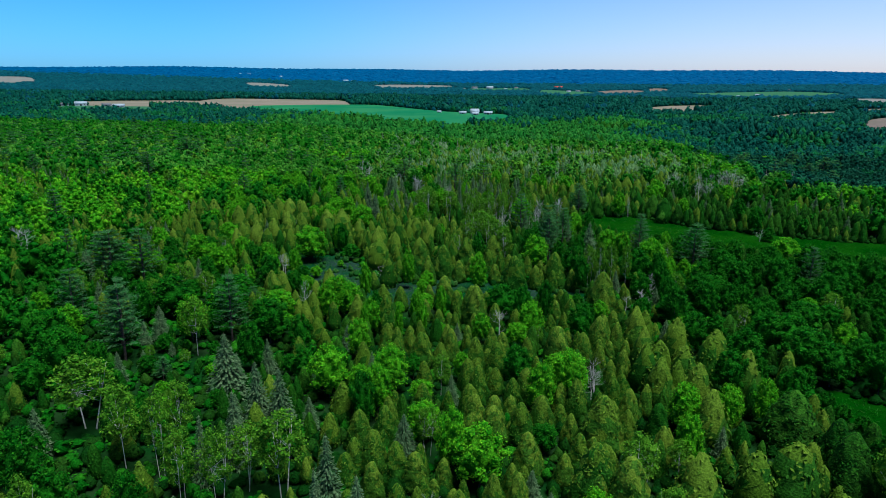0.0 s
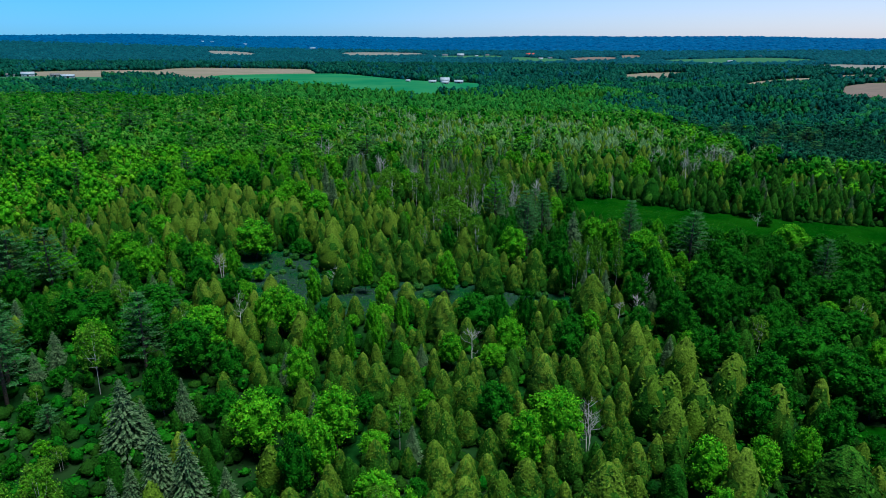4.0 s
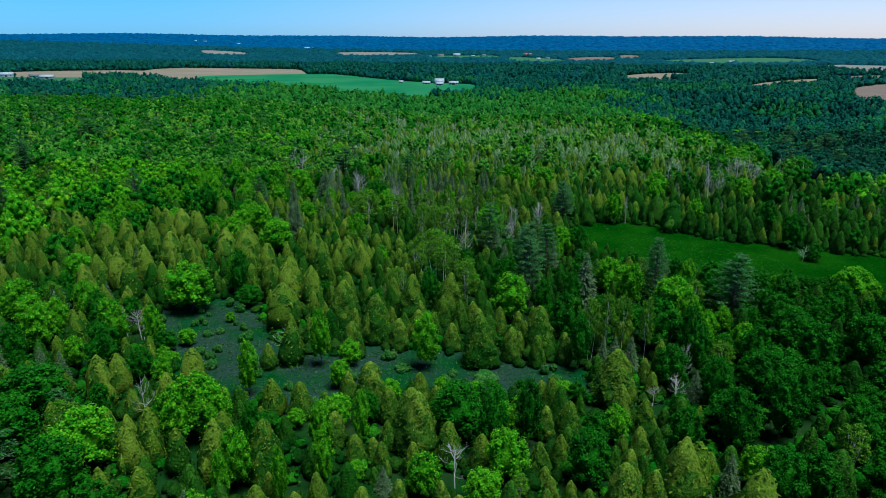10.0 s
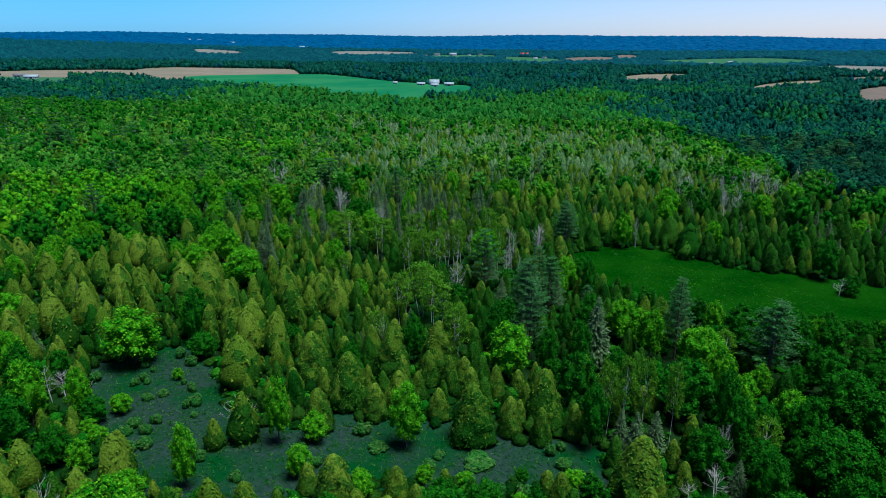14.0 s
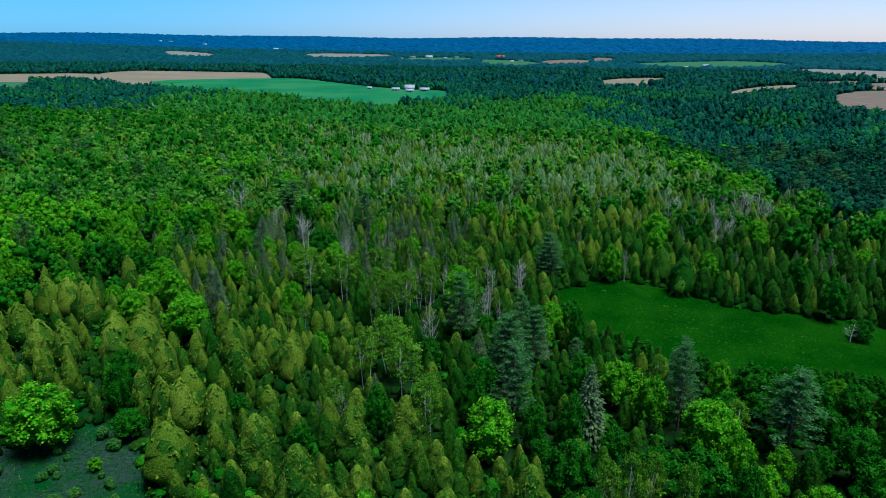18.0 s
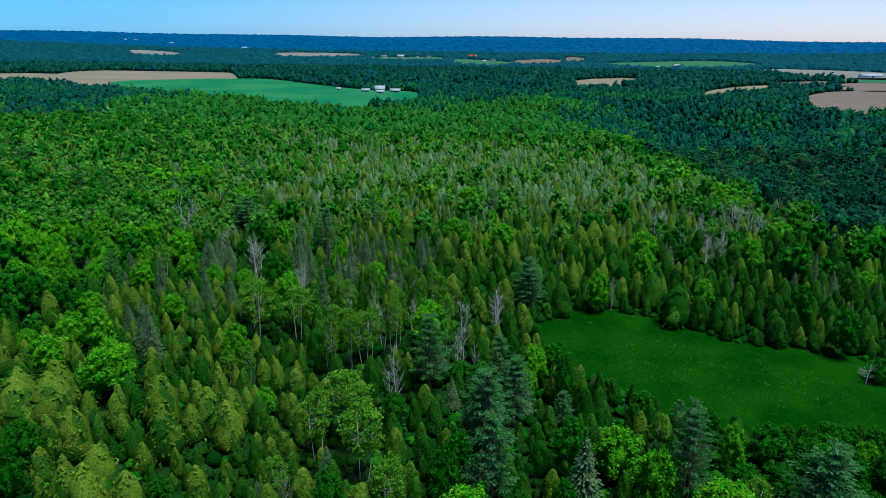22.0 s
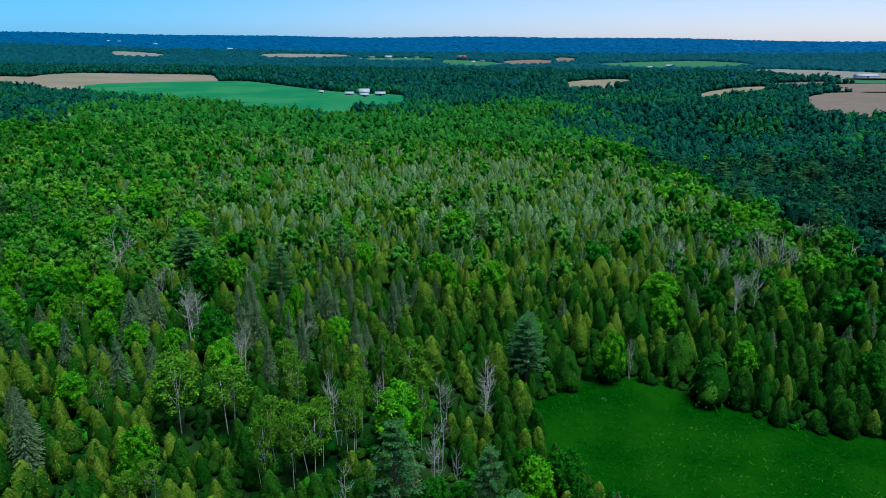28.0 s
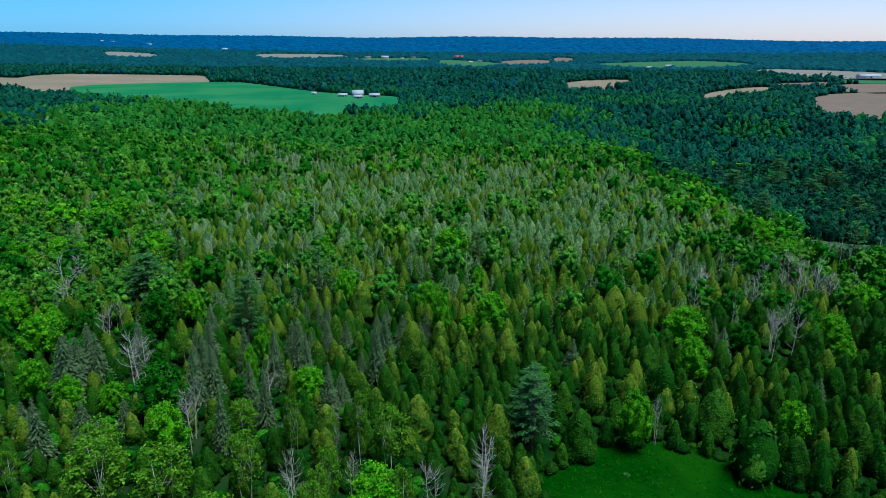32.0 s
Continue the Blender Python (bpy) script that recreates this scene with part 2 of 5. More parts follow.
def ball(c, rx, rz, r, lump=0.18, fine=1):
    """A lumpy rounded clump of twenty or eighty faces."""
    if fine not in BALLS:
        bm = bmesh.new()
        bmesh.ops.create_icosphere(bm, subdivisions=fine, radius=1)
        bm.verts.ensure_lookup_table()
        BALLS[fine] = (np.array([v.co[:] for v in bm.verts]), np.array([[v.index for v in f.verts] + [f.verts[2].index] for f in bm.faces]))
        bm.free()
    v, p = BALLS[fine]
    v = v * (1 + r.uniform(-lump, lump, (len(v), 1))) * (rx, rx, rz) + c
    return shell(v, p)


def crown_body(r, radius, top, rings, sides, z0=0.2, rough=0.09, low=0.0):
    """A closed, uneven body of foliage round an upright axis: radius(u, a) gives its reach at share u of the height towards a."""
    us = np.linspace(low, 0.985, rings)
    vs = []
    for k, u in enumerate(us):
        a = np.arange(sides) * 2 * np.pi / sides + (k % 2) * np.pi / sides
        rr = radius(np.full(sides, u), a) * (1 + r.uniform(-rough, rough, sides))
        vs.append(np.stack((np.cos(a) * rr, np.sin(a) * rr, z0 + u * (top - z0) + r.uniform(-.5, .5, sides) * (top / rings) * .35), 1))
    vs.append(np.array([(0, 0, top * 1.01)]))
    i = np.arange(sides)
    j = (i + 1) % sides
    qs = [np.stack((i, j, j + sides, i + sides), 1) + k * sides for k in range(rings - 1)]
    tip = np.full(sides, rings * sides)
    qs.append(np.stack((i + (rings - 1) * sides, j + (rings - 1) * sides, tip, tip), 1))
    return shell(np.concatenate(vs), np.concatenate(qs))


# ---- kinds of trees, each drawn for a height of ten metres and a crown five metres across ----


def cedar_shape(r, n_leaf, level=0, slim=1.0, blunt=None):
    """Dense crown down to the ground, of fine upright sprays: one main dome with lower shoulders round it.
    The third value of the crown tells which upper sprays take the lighter colour: olive of ripening cones, and light on
    the tops painted in."""
    H, R = 10.0, 2.5
    blunt = blunt or r.uniform(0.46, 0.64)
    domes = [(0.0, 0.0, H, R * .92)]
    for k in range((r.randint(4, 7), r.randint(2, 4), 1, 0)[level]):
        a = k * 2.4 + r.uniform(-.5, .5)
        d = R * r.uniform(.34, .62)
        domes.append((math.cos(a) * d, math.sin(a) * d, H * (1.02 - .66 * d / R) * r.uniform(.78, 1.0), R * r.uniform(.36, .54)))
    toplit_shift = r.uniform(-.10, .16)
    weight = np.array([h * q * q ** .5 for _, _, h, q in domes])
    counts = np.maximum(2, (n_leaf * weight / weight.sum()).astype(int))
    grown = (1.0, 1.7, 2.3, 3.2)[level]
    rings, sides = (12, 6, 5, 4)[level], (13, 7, 6, 5)[level]
    pieces, lit_top = [], []
    for at, ((x0, y0, top, rr), n) in enumerate(zip(domes, counts)):
        ph = r.uniform(0, 6.3, 4)

        def radius(u, a):
            base = rr * np.clip((u + 0.16) / 0.28, 0.55, 1) * np.power(np.clip(1 - u, 0, 1) * 1.1, blunt) + .05
            return base * (1 + 0.11 * np.sin(5 * a + ph[0] + 9 * u) + 0.09 * np.sin(14 * u + 3 * a + ph[1]) + .05 * np.sin(9 * a - 21 * u + ph[2]))

        # grows up the crown, so the tops are coloured as if lit
        def toplit(u, a):
            return toplit_shift + .62 * u * top / H + .38 * u + .12 * np.sin(3 * a + ph[3]) + .08 * np.sin(7 * a + 11 * u)
        u = np.power(r.uniform(0, 1, n), 1.1) * 0.99
        a = r.uniform(0, 2 * np.pi, n)
        out = np.stack((np.cos(a), np.sin(a), np.zeros(n)), 1)
        p = out * (radius(u, a) * r.uniform(0.93, (1.06, 1.10, 1.16, 1.25)[level], n))[:, None] + (x0, y0, 0)
        p[:, 2] = 0.3 + u * (top - 0.4)
        lean = out + (0, 0, .40) + (0, 0, 1.1) * (u ** 2)[:, None]
        pieces.append(leaf_set(p, lean, r.uniform(0.20, 0.44, n) * grown, r, along=out * 0.45 + np.array((0, 0, 1.0)) + r.normal(0, .25, (n, 3)), aspect=0.42))
        lit_top.append(toplit(u, a) + r.normal(0, .26, n) > (.62 if level == 0 else .50))
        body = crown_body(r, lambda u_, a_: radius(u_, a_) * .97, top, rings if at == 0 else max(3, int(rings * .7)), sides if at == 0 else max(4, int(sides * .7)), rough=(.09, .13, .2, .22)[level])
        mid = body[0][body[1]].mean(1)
        lit_top.append(toplit(mid[:, 2] / top, np.arctan2(mid[:, 1], mid[:, 0])) + r.normal(0, .26, len(mid)) > (.66 if level == 0 else .52))
        pieces.append((body[0] + (x0, y0, 0), body[1]))
    trunk = joined(tube((0, 0, -0.4), (0, 0, 5), 0.2, 0.13), tube((0, 0, 5), (r.uniform(-.2, .2), 0, 9.6), 0.13, 0.03))
    crown = joined(*pieces)
    return (crown[0] * (slim, slim, 1), crown[1], np.concatenate(lit_top)), trunk


def leafy_shape(r, n_lumps, per, R=2.5, airy=0.0, trunk_h=0.34, leaf=0.3, wild=0.5, flat=0.85, stems=1, trunk_r=0.17, fine=2):
    """A broad crown of many leafy clumps on limbs."""
    H = 10.0
    c, pieces, wood = [], [], []
    z0 = H * trunk_h
    for k in range(n_lumps):
        f = (k + 0.5) / n_lumps
        a = k * 2.399 + r.uniform(-.5, .5)
        zz = 1 - 1.75 * f
        rr = math.sqrt(max(0, 1 - zz * zz))
        mid = z0 + (H - z0) * 0.5
        far = r.uniform(.72, 1.18)
        c.append((math.cos(a) * rr * R * .74 * far, math.sin(a) * rr * R * .74 * far, mid + zz * (H - z0) * .42 * r.uniform(.85, 1.1)))
    size = 1.55 / math.sqrt(n_lumps) * R * (1 - .3 * airy)
    if not airy:
        pieces.append(ball((0, 0, (H + z0) * .49), R * .66, (H - z0) * .36, r, .12, fine))
    for k, p in enumerate(c):
        s = r.uniform(0.75, 1.25) * size
        if not airy or k % 3:
            pieces.append(ball(p, s * (.62 - .2 * airy), s * flat * (.60 - .2 * airy), r, .30, fine))
        d = unit(r.normal(0, 1, (per, 3)) + (0, 0, 0.5))
        q = d * (s * r.uniform(0.55, 1.22 + .3 * airy, per))[:, None] * (1, 1, flat) + p
        pieces.append(leaf_set(q, d + (0, 0, .45), r.uniform(0.65, 1.35, per) * leaf, r, aspect=0.7, wild=wild))
    for s_ in range(stems):
        off = np.array((math.cos(s_ * 2.4), math.sin(s_ * 2.4), 0)) * (0.45 if stems > 1 else 0)
        lean = np.array((r.uniform(-.35, .35), r.uniform(-.35, .35), 0)) + off * 1.4
        k1, k2 = np.array((0, 0, z0 + .6)) + off + lean * .6, np.array((0, 0, H * .86)) + off + lean * 1.6
        wood += [tube(off + (0, 0, -.4), k1, trunk_r, trunk_r * .72), tube(k1, k2, trunk_r * .72, trunk_r * .2)]
        for p in c[s_::max(3, len(c) // 7)]:
            b = k1 + (k2 - k1) * r.uniform(.0, .5)
            wood.append(tube(b, p, trunk_r * .4, trunk_r * .12, 4))
    return joined(*pieces), joined(*wood)


def leafy_far(r, n_leaf, R, z0, leaf, clumps):
    """A far leafy crown: an uneven body, rounded clumps over it and loose leaf masses."""
    H = 10.0
    ph = r.uniform(0, 6.3)

    def radius(v, a):
        return R * np.sqrt(np.clip(1 - (2 * v - .86) ** 2 / 1.35, 0.02, 1)) * (1 + .16 * np.sin(3 * a + ph + 4 * v))
    u = r.uniform(0.05, 1, n_leaf)
    a = r.uniform(0, 2 * np.pi, n_leaf)
    rad = radius(u, a) * r.uniform(.72, 1.12, n_leaf)
    out = np.stack((np.cos(a) * .8, np.sin(a) * .8, 1.5 * (u - .38)), 1)
    p = np.stack((np.cos(a) * rad, np.sin(a) * rad, z0 + u * (H - z0)), 1)
    pieces = [crown_body(r, lambda v, b: radius(v, b) * .74, H * .90, 4, 7 if clumps > 3 else 5, z0, .2), leaf_set(p, out + (0, 0, .4), r.uniform(.7, 1.3, n_leaf) * leaf, r, aspect=.8, wild=.45)]
    for k in range(clumps):
        b, v = k * 2.4 + r.uniform(-.4, .4), r.uniform(.45, .92)
        q = radius(np.array([v]), np.array([b]))[0] * .72
        s = R * r.uniform(.24, .38)
        pieces.append(ball((math.cos(b) * q, math.sin(b) * q, z0 + v * (H - z0)), s, s * 1.05, r, .2))
    wood = tube((0, 0, -.4), (0, 0, z0 + 3), .18, .1, 3)
    return joined(*pieces), wood


def spruce_shape(r, tiers, per, body=0.5):
    """Narrow cone of drooping whorls round a straight stem."""
    H, R = 10.0, 1.9
    pieces = []
    for k in range(tiers):
        u = (k + r.uniform(.2, .8)) / tiers
        z = 1.0 + u * (H - 1.2)
        rad = R * (1 - u) ** 0.8 * r.uniform(.75, 1.15) + .12
        n = max(3, int(per * (1 - .6 * u)))
        a = np.arange(n) * 2 * np.pi / n + r.uniform(0, 6.3) + r.uniform(-.25, .25, n)
        out = np.stack((np.cos(a), np.sin(a), np.zeros(n)), 1)
        for f, s in ((.4, .62), (.7, .66), (.95, .5)):
            p = out * (rad * f * r.uniform(.85, 1.15, n))[:, None] + (0, 0, 1) * (z - .45 * rad * f + r.uniform(-.15, .15, n))[:, None]
            pieces.append(leaf_set(p, np.array((0, 0, 1.0)) + out * .6, np.full(n, s * rad * .42 + .18), r, along=out + (0, 0, -.45), aspect=.5, bend=-.12))
    core = crown_body(r, lambda u, a: R * (1 - u) ** .8 * body + .04, 9.6, 6, 7, 1.0, .16)
    trunk = joined(tube((0, 0, -.4), (0, 0, 6), .17, .09), tube((0, 0, 6), (0, 0, 10), .09, .02))
    return joined(core, *pieces), trunk


def pine_shape(r, tiers, per, big=1.0):
    """Tall stem with long, rising boughs, each ending in flat plumes of needles."""
    H, R = 10.0, 2.5
    leaves, wood = [], [tube((0, 0, -.4), (.1, 0, 6), .19, .11), tube((.1, 0, 6), (0, .1, 9.8), .11, .03)]
    for k in range(tiers):
        u = k / (tiers - 1)
        z = 2.2 + u * 7.2
        rad = R * (1.04 - u) ** .55 * r.uniform(.75, 1.15)
        for b in range(6 if u < .8 else 4):
            a = b * 1.05 + k * .7 + r.uniform(-.3, .3)
            o = np.array((math.cos(a), math.sin(a), 0))
            reach = rad * r.uniform(.7, 1.1) + .25
            tip = o * reach + (0, 0, z + .30 * reach)
            root = np.array((0, 0, z))
            wood.append(tube(root, tip, .05, .02, 3))
            for f in (.4, .62, .82, 1.0):
                c = root + (tip - root) * f
                d = unit(r.normal(0, 1, (per, 3)) * (1, 1, .5) + (0, 0, .5))
                leaves.append(leaf_set(c + d * (.36 * r.uniform(.5, 1.2, per))[:, None] * (1, 1, .5), d * .4 + (0, 0, 1), r.uniform(.4, .75, per) * big, r, along=o + d * .8, aspect=.40))
    return joined(*leaves), joined(*wood)


def bare_shape(r, forks, twigs, stems=1, spread=1.0):
    """Dead tree: slim stems whose bare limbs rise and fork into twigs."""
    wood = []
    for s in range(stems):
        a0 = s * 2.2 + r.uniform(0, .8)
        base = np.array((math.cos(a0), math.sin(a0), 0)) * (.25 if stems > 1 else 0)
        top = base * 5 + (r.uniform(-.6, .6), r.uniform(-.6, .6), r.uniform(7.6, 10))
        midp = base + (top - base) * .42 + (r.uniform(-.25, .25), r.uniform(-.25, .25), 0)
        wood += [tube(base + (0, 0, -.4), midp, .10, .07, 5), tube(midp, top, .07, .015, 4)]
        for k in range(forks):
            f = r.uniform(.3, .92)
            a = k * 2.4 + r.uniform(-.5, .5)
            b = base + (midp - base) * f / .42 if f < .42 else midp + (top - midp) * (f - .42) / .58
            ln = spread * (3.4 * (1.12 - f) + .5) * r.uniform(.6, 1.25)
            e = b + np.array((math.cos(a) * .85, math.sin(a) * .85, r.uniform(.2, 1.1))) * ln * .85
            knee = b + (e - b) * .5 + np.array((math.cos(a), math.sin(a), -.4)) * .12 * ln
            wood += [tube(b, knee, .04, .026, 3), tube(knee, e, .026, .008, 3)]
            for _ in range(twigs):
                q = b + (e - b) * r.uniform(.35, 1)
                d = unit((e - b) / np.linalg.norm(e - b) + r.normal(0, .4, 3) + (0, 0, .45))
                wood.append(tube(q, q + d * r.uniform(.4, 1.2), .015, .005, 3))
    return joined(*wood)


def shrub_shape(r, lumps, per):
    pieces = []
    for k in range(lumps):
        a = k * 2.4
        p = np.array((math.cos(a) * 1.5 * r.uniform(.2, 1), math.sin(a) * 1.5 * r.uniform(.2, 1), r.uniform(3.0, 5.5)))
        s = r.uniform(.9, 1.4)
        pieces.append(ball(p * (1, 1, .7), s, s * 2.3, r, .2, 2 if per > 20 else 1))
        d = unit(r.normal(0, 1, (per, 3)) + (0, 0, .5))
        pieces.append(leaf_set(d * s * (1, 1, 2.6) * r.uniform(.9, 1.15, (per, 1)) + p * (1, 1, .75), d, r.uniform(.4, .9, per), r, aspect=.8))
    wood = joined(*[tube((0, 0, -.5), (math.cos(k * 1.6) * .9, math.sin(k * 1.6) * .9, 5.5), .12, .04, 4) for k in range(4)])
    return joined(*pieces), wood


def part(name, me, parent, label=""):
    ob = new(name, me)
    ob.parent = parent
    return tagged(ob, label)


KINDS = {
    "cedar": dict(lit_top=M_LIT_CONES, thing="olive_cedar", category="cedar tree", group="olive cedars of the wood", foliage=M_CEDAR, bark=M_BARK, label="olive-brown cedar with a dense pointed crown in the wood"),
    "green_cedar": dict(thing="green_cedar", category="cedar tree", group="green cedars of the wood", foliage=M_CEDAR_GREEN, bark=M_BARK, label="dark green cedar with a dense pointed crown in the wood"),
    # upper sprays in the lighter green: light on the tops put into colour
    "dark_cedar": dict(lit_top=M_CEDAR_GREEN, thing="dark_cedar", category="cedar tree", group="deep green cedars by the meadow", foliage=M_CEDAR_SHADED, bark=M_BARK, label="deep green, shade-darkened cedar with dense crown near the meadow"),
    "maple": dict(thing="maple_tree", category="tree", group="bright leafy trees of the wood", foliage=M_MAPLE, bark=M_BARK, label="bright green leafy tree with a rounded lumpy crown"),
    "ash": dict(thing="ash_tree", category="tree", group="dark leafy trees of the wood", foliage=M_ASH, bark=M_BARK, label="dark green leafy tree with a broad uneven crown"),
    "birch": dict(thing="birch_tree", category="birch tree", group="birches of the wood", foliage=M_BIRCH, bark=M_WHITE_BARK, label="pale green birch with slim white stems and airy crown"),
    "spruce": dict(thing="spruce_tree", category="spruce tree", group="grey spruces of the wood", foliage=M_SPRUCE, bark=M_BARK, label="narrow grey-green spruce with drooping boughs in the wood"),
    "pine": dict(thing="pine_tree", category="pine tree", group="tall pines of the wood", foliage=M_PINE, bark=M_BARK, label="tall blue-green pine with long level boughs"),
    "dead": dict(thing="dead_tree", category="dead tree", group="bare dead trees of the wood", foliage=M_DEAD, bark=M_DEAD, label="bare grey dead tree with forked twigs among the cedars"),
    "shrub": dict(thing="shrub", category="shrub", group="shrubs of the clearing", foliage=M_SHRUB, bark=M_BARK, label="low grey-green shrub growing in the open grass"),
}


def shape_of(kind, r, level):
    """Crown and trunk of one tree; level 0 near, 1 joined near, 2 middle distance, 3 far."""
    if kind in ("cedar", "green_cedar", "dark_cedar"):
        return cedar_shape(r, (1900, 190, 36, 10)[level], level)
    if kind in ("maple", "ash"):
        if level > 1:
            return leafy_far(r, (0, 0, 64, 10)[level], 3.5, .5, (0, 0, .85, 1.5)[level], (0, 0, 3, 1)[level])
        return leafy_shape(r, (50, 13)[level], (62, 22)[level], leaf=(.32, .64)[level], trunk_h=.05, R=3.5, flat=1.1, fine=1)
    if kind == "birch":
        if level > 1:
            return leafy_far(r, (0, 0, 40, 12)[level], 2.4, 3.5, (0, 0, .8, 1.4)[level], (0, 0, 4, 2)[level])
        return leafy_shape(r, (30, 11)[level], (70, 26)[level], airy=.3, trunk_h=.26, leaf=(.27, .5)[level], stems=2 if level == 0 and r.uniform() < .4 else 1, trunk_r=.065, fine=1)
    if kind == "spruce":
        if level > 1:
            return cedar_shape(r, (0, 0, 32, 10)[level], level, .76, .66)
        return spruce_shape(r, (28, 13)[level], (26, 11)[level], (.40, .5)[level])
    if kind == "pine":
        if level > 2:
            return leafy_far(r, 18, 2.5, 1.0, 1.2, 2)
        return pine_shape(r, (10, 7, 6)[level], (13, 5, 3)[level], (.50, .85, 1.2)[level])
    if kind == "shrub":
        return shrub_shape(r, (5, 4, 3, 2)[level], (60, 18, 8, 4)[level])
    return (bare_shape(r, (15, 8, 6, 4)[level], (4, 2, 1, 0)[level], stems=1 + int(r.uniform(0, 1.6)) * (level == 0)),) * 2


# ---- the lie of the land ----


def ss(a, b, v):
    u = np.clip((np.asarray(v, float) - a) / (b - a), 0, 1)
    return u * u * (3 - 2 * u)


def height(x, y):
    x, y = np.asarray(x, float), np.asarray(y, float)
    z = 2.5 + 0.35 * np.sin(x / 23) * np.sin(y / 31)
    z = z - 9 * ss(400, 600, y) * ss(-260, -60, x) - 14 * ss(108, 185, x) * ss(330, 440, y) * (1 - .7 * ss(250, 420, x))
    z = z + 5 * np.sin((y * .92 - x * .38) / 36) * ss(150, 230, x) * ss(430, 540, y) * (1 - ss(900, 1000, y))
    far = ss(760, 960, y)
    z = z * (1 - far) - 2.0 * far
    z = z + 6 * np.exp(-((x + 690) / 240) ** 2 - ((y - 930) / 220) ** 2) + 4 * np.exp(-((x + 110) / 110) ** 2 - ((y - 985) / 110) ** 2)
    r = np.hypot(x, y - 100)
    # far ground is bent up to camera height to meet the horizon in view
    ridge = 66 + 5 * np.sin(np.arctan2(x, y) * 9.0) + 3 * np.sin(np.arctan2(x, y) * 23.0 + 1.0)
    return z + ridge * ss(2400, 4700, r)


def grid_lines(lo, hi, a, b, fine, coarse):
    mid = np.arange(a, b + .1, fine)
    left = a - np.cumsum(np.geomspace(fine, coarse, 40))
    right = b + np.cumsum(np.geomspace(fine, coarse, 40))
    left, right = left[left > lo], right[right < hi]
    return np.concatenate(([lo], left[::-1], mid, right, [hi]))


gx, gy = grid_lines(-4950, 4950, -150, 150, 6, 190), grid_lines(-2500, 4980, 40, 640, 6, 190)
X, Y = np.meshgrid(gx, gy)
V = np.stack((X.ravel(), Y.ravel(), height(X, Y).ravel()), 1)
ii = (np.arange(len(gy) - 1)[:, None] * len(gx) + np.arange(len(gx) - 1)).ravel()
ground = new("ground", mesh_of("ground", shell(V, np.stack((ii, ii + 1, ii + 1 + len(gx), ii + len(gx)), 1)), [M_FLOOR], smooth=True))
tagged(ground, "dark green forest floor bent up to the horizon", "ground", kind="structure")


def rounded(corners, times=2):
    p = np.array(corners, float)
    for _ in range(times):
        q = np.roll(p, -1, 0)
        p = np.stack((p * .75 + q * .25, p * .25 + q * .75), 1).reshape(-1, 2)
    return p


def inside(poly, x, y):
    x, y = np.asarray(x, float), np.asarray(y, float)
    hit = np.zeros(x.shape, bool)
    q = np.roll(poly, -1, 0)
    for (ax, ay), (bx, by) in zip(poly, q):
        if ay != by:
            hit ^= ((ay > y) != (by > y)) & (x < (bx - ax) * (y - ay) / (by - ay) + ax)
    return hit


OPEN = []


def hull(p):
    """The outline that holds all the points."""
    p = p[np.lexsort((p[:, 1], p[:, 0]))]
    out = []
    for run in (p, p[::-1]):
        side = []
        for q in run:
            while len(side) > 1 and np.cross(side[-1] - side[-2], q - side[-2]) <= 0:
                side.pop()
            side.append(q)
        out += side[:-1]
    return np.array(out)


def sheet(name, corners, material, lift, label, cuts=3, near=1.0):
    """Open land: a rounded sheet that follows the ground, where no tree grows. near: how far it reaches on towards the flight, behind the trees before it."""
    p = np.array(corners, float)
    if near < 1:
        c = np.array((0.0, 150.0))
        p = hull(np.concatenate((p, c + (p - c) * near)))
    p = rounded(p, 2 if near == 1 else 1)
    OPEN.append(p)
    if near == 1:
        d = np.roll(p, -1, 0) - np.roll(p, 1, 0)
        side = unit(np.stack((d[:, 1], -d[:, 0]), 1)) * 2.2
        p = p + (side if np.cross(p, np.roll(p, -1, 0)).sum() > 0 else -side)
    bm = bmesh.new()
    vs = [bm.verts.new((x, y, 0)) for x, y in p]
    es = [bm.edges.new((vs[i], vs[(i + 1) % len(vs)])) for i in range(len(vs))]
    bmesh.ops.triangle_fill(bm, edges=es, use_beauty=True)
    bmesh.ops.subdivide_edges(bm, edges=bm.edges[:], cuts=cuts, use_grid_fill=True)
    for v in bm.verts:
        v.co.z = float(height(v.co.x, v.co.y)) + lift
    bmesh.ops.recalc_face_normals(bm, faces=bm.faces[:])
    if sum(f.normal.z for f in bm.faces) < 0:
        bmesh.ops.reverse_faces(bm, faces=bm.faces[:])
    me = bpy.data.meshes.new(name)
    bm.to_mesh(me)
    bm.free()
    me.materials.append(material)
    return tagged(new(name, me), label, "field", kind="structure")


MEADOW = ((14, 276), (18, 288), (28, 295), (44, 294), (51, 284), (63, 276), (78, 272), (97, 266), (140, 262), (150, 225), (92, 232), (68, 241), (52, 238), (36, 246), (27, 254), (18, 266))
CLEARING = ((-83, 203), (-75, 212), (-62, 209), (-53, 192), (-38, 184), (-30, 190), (-14, 189), (-2, 186), (14, 184), (13, 176), (-2, 176), (-20, 175), (-33, 166), (-46, 166), (-61, 174), (-74, 188))
sheet("meadow", MEADOW, M_MEADOW, 0.25, "smooth deep green meadow among the trees")
sheet("clearing", CLEARING, M_CLEARING, 0.2, "rough grey-green clearing with low shrubs")
sheet("glade", ((53, 133), (70, 126), (80, 108), (62, 108), (54, 122)), M_MEADOW, 0.2, "narrow dark green grass strip beside the wood")
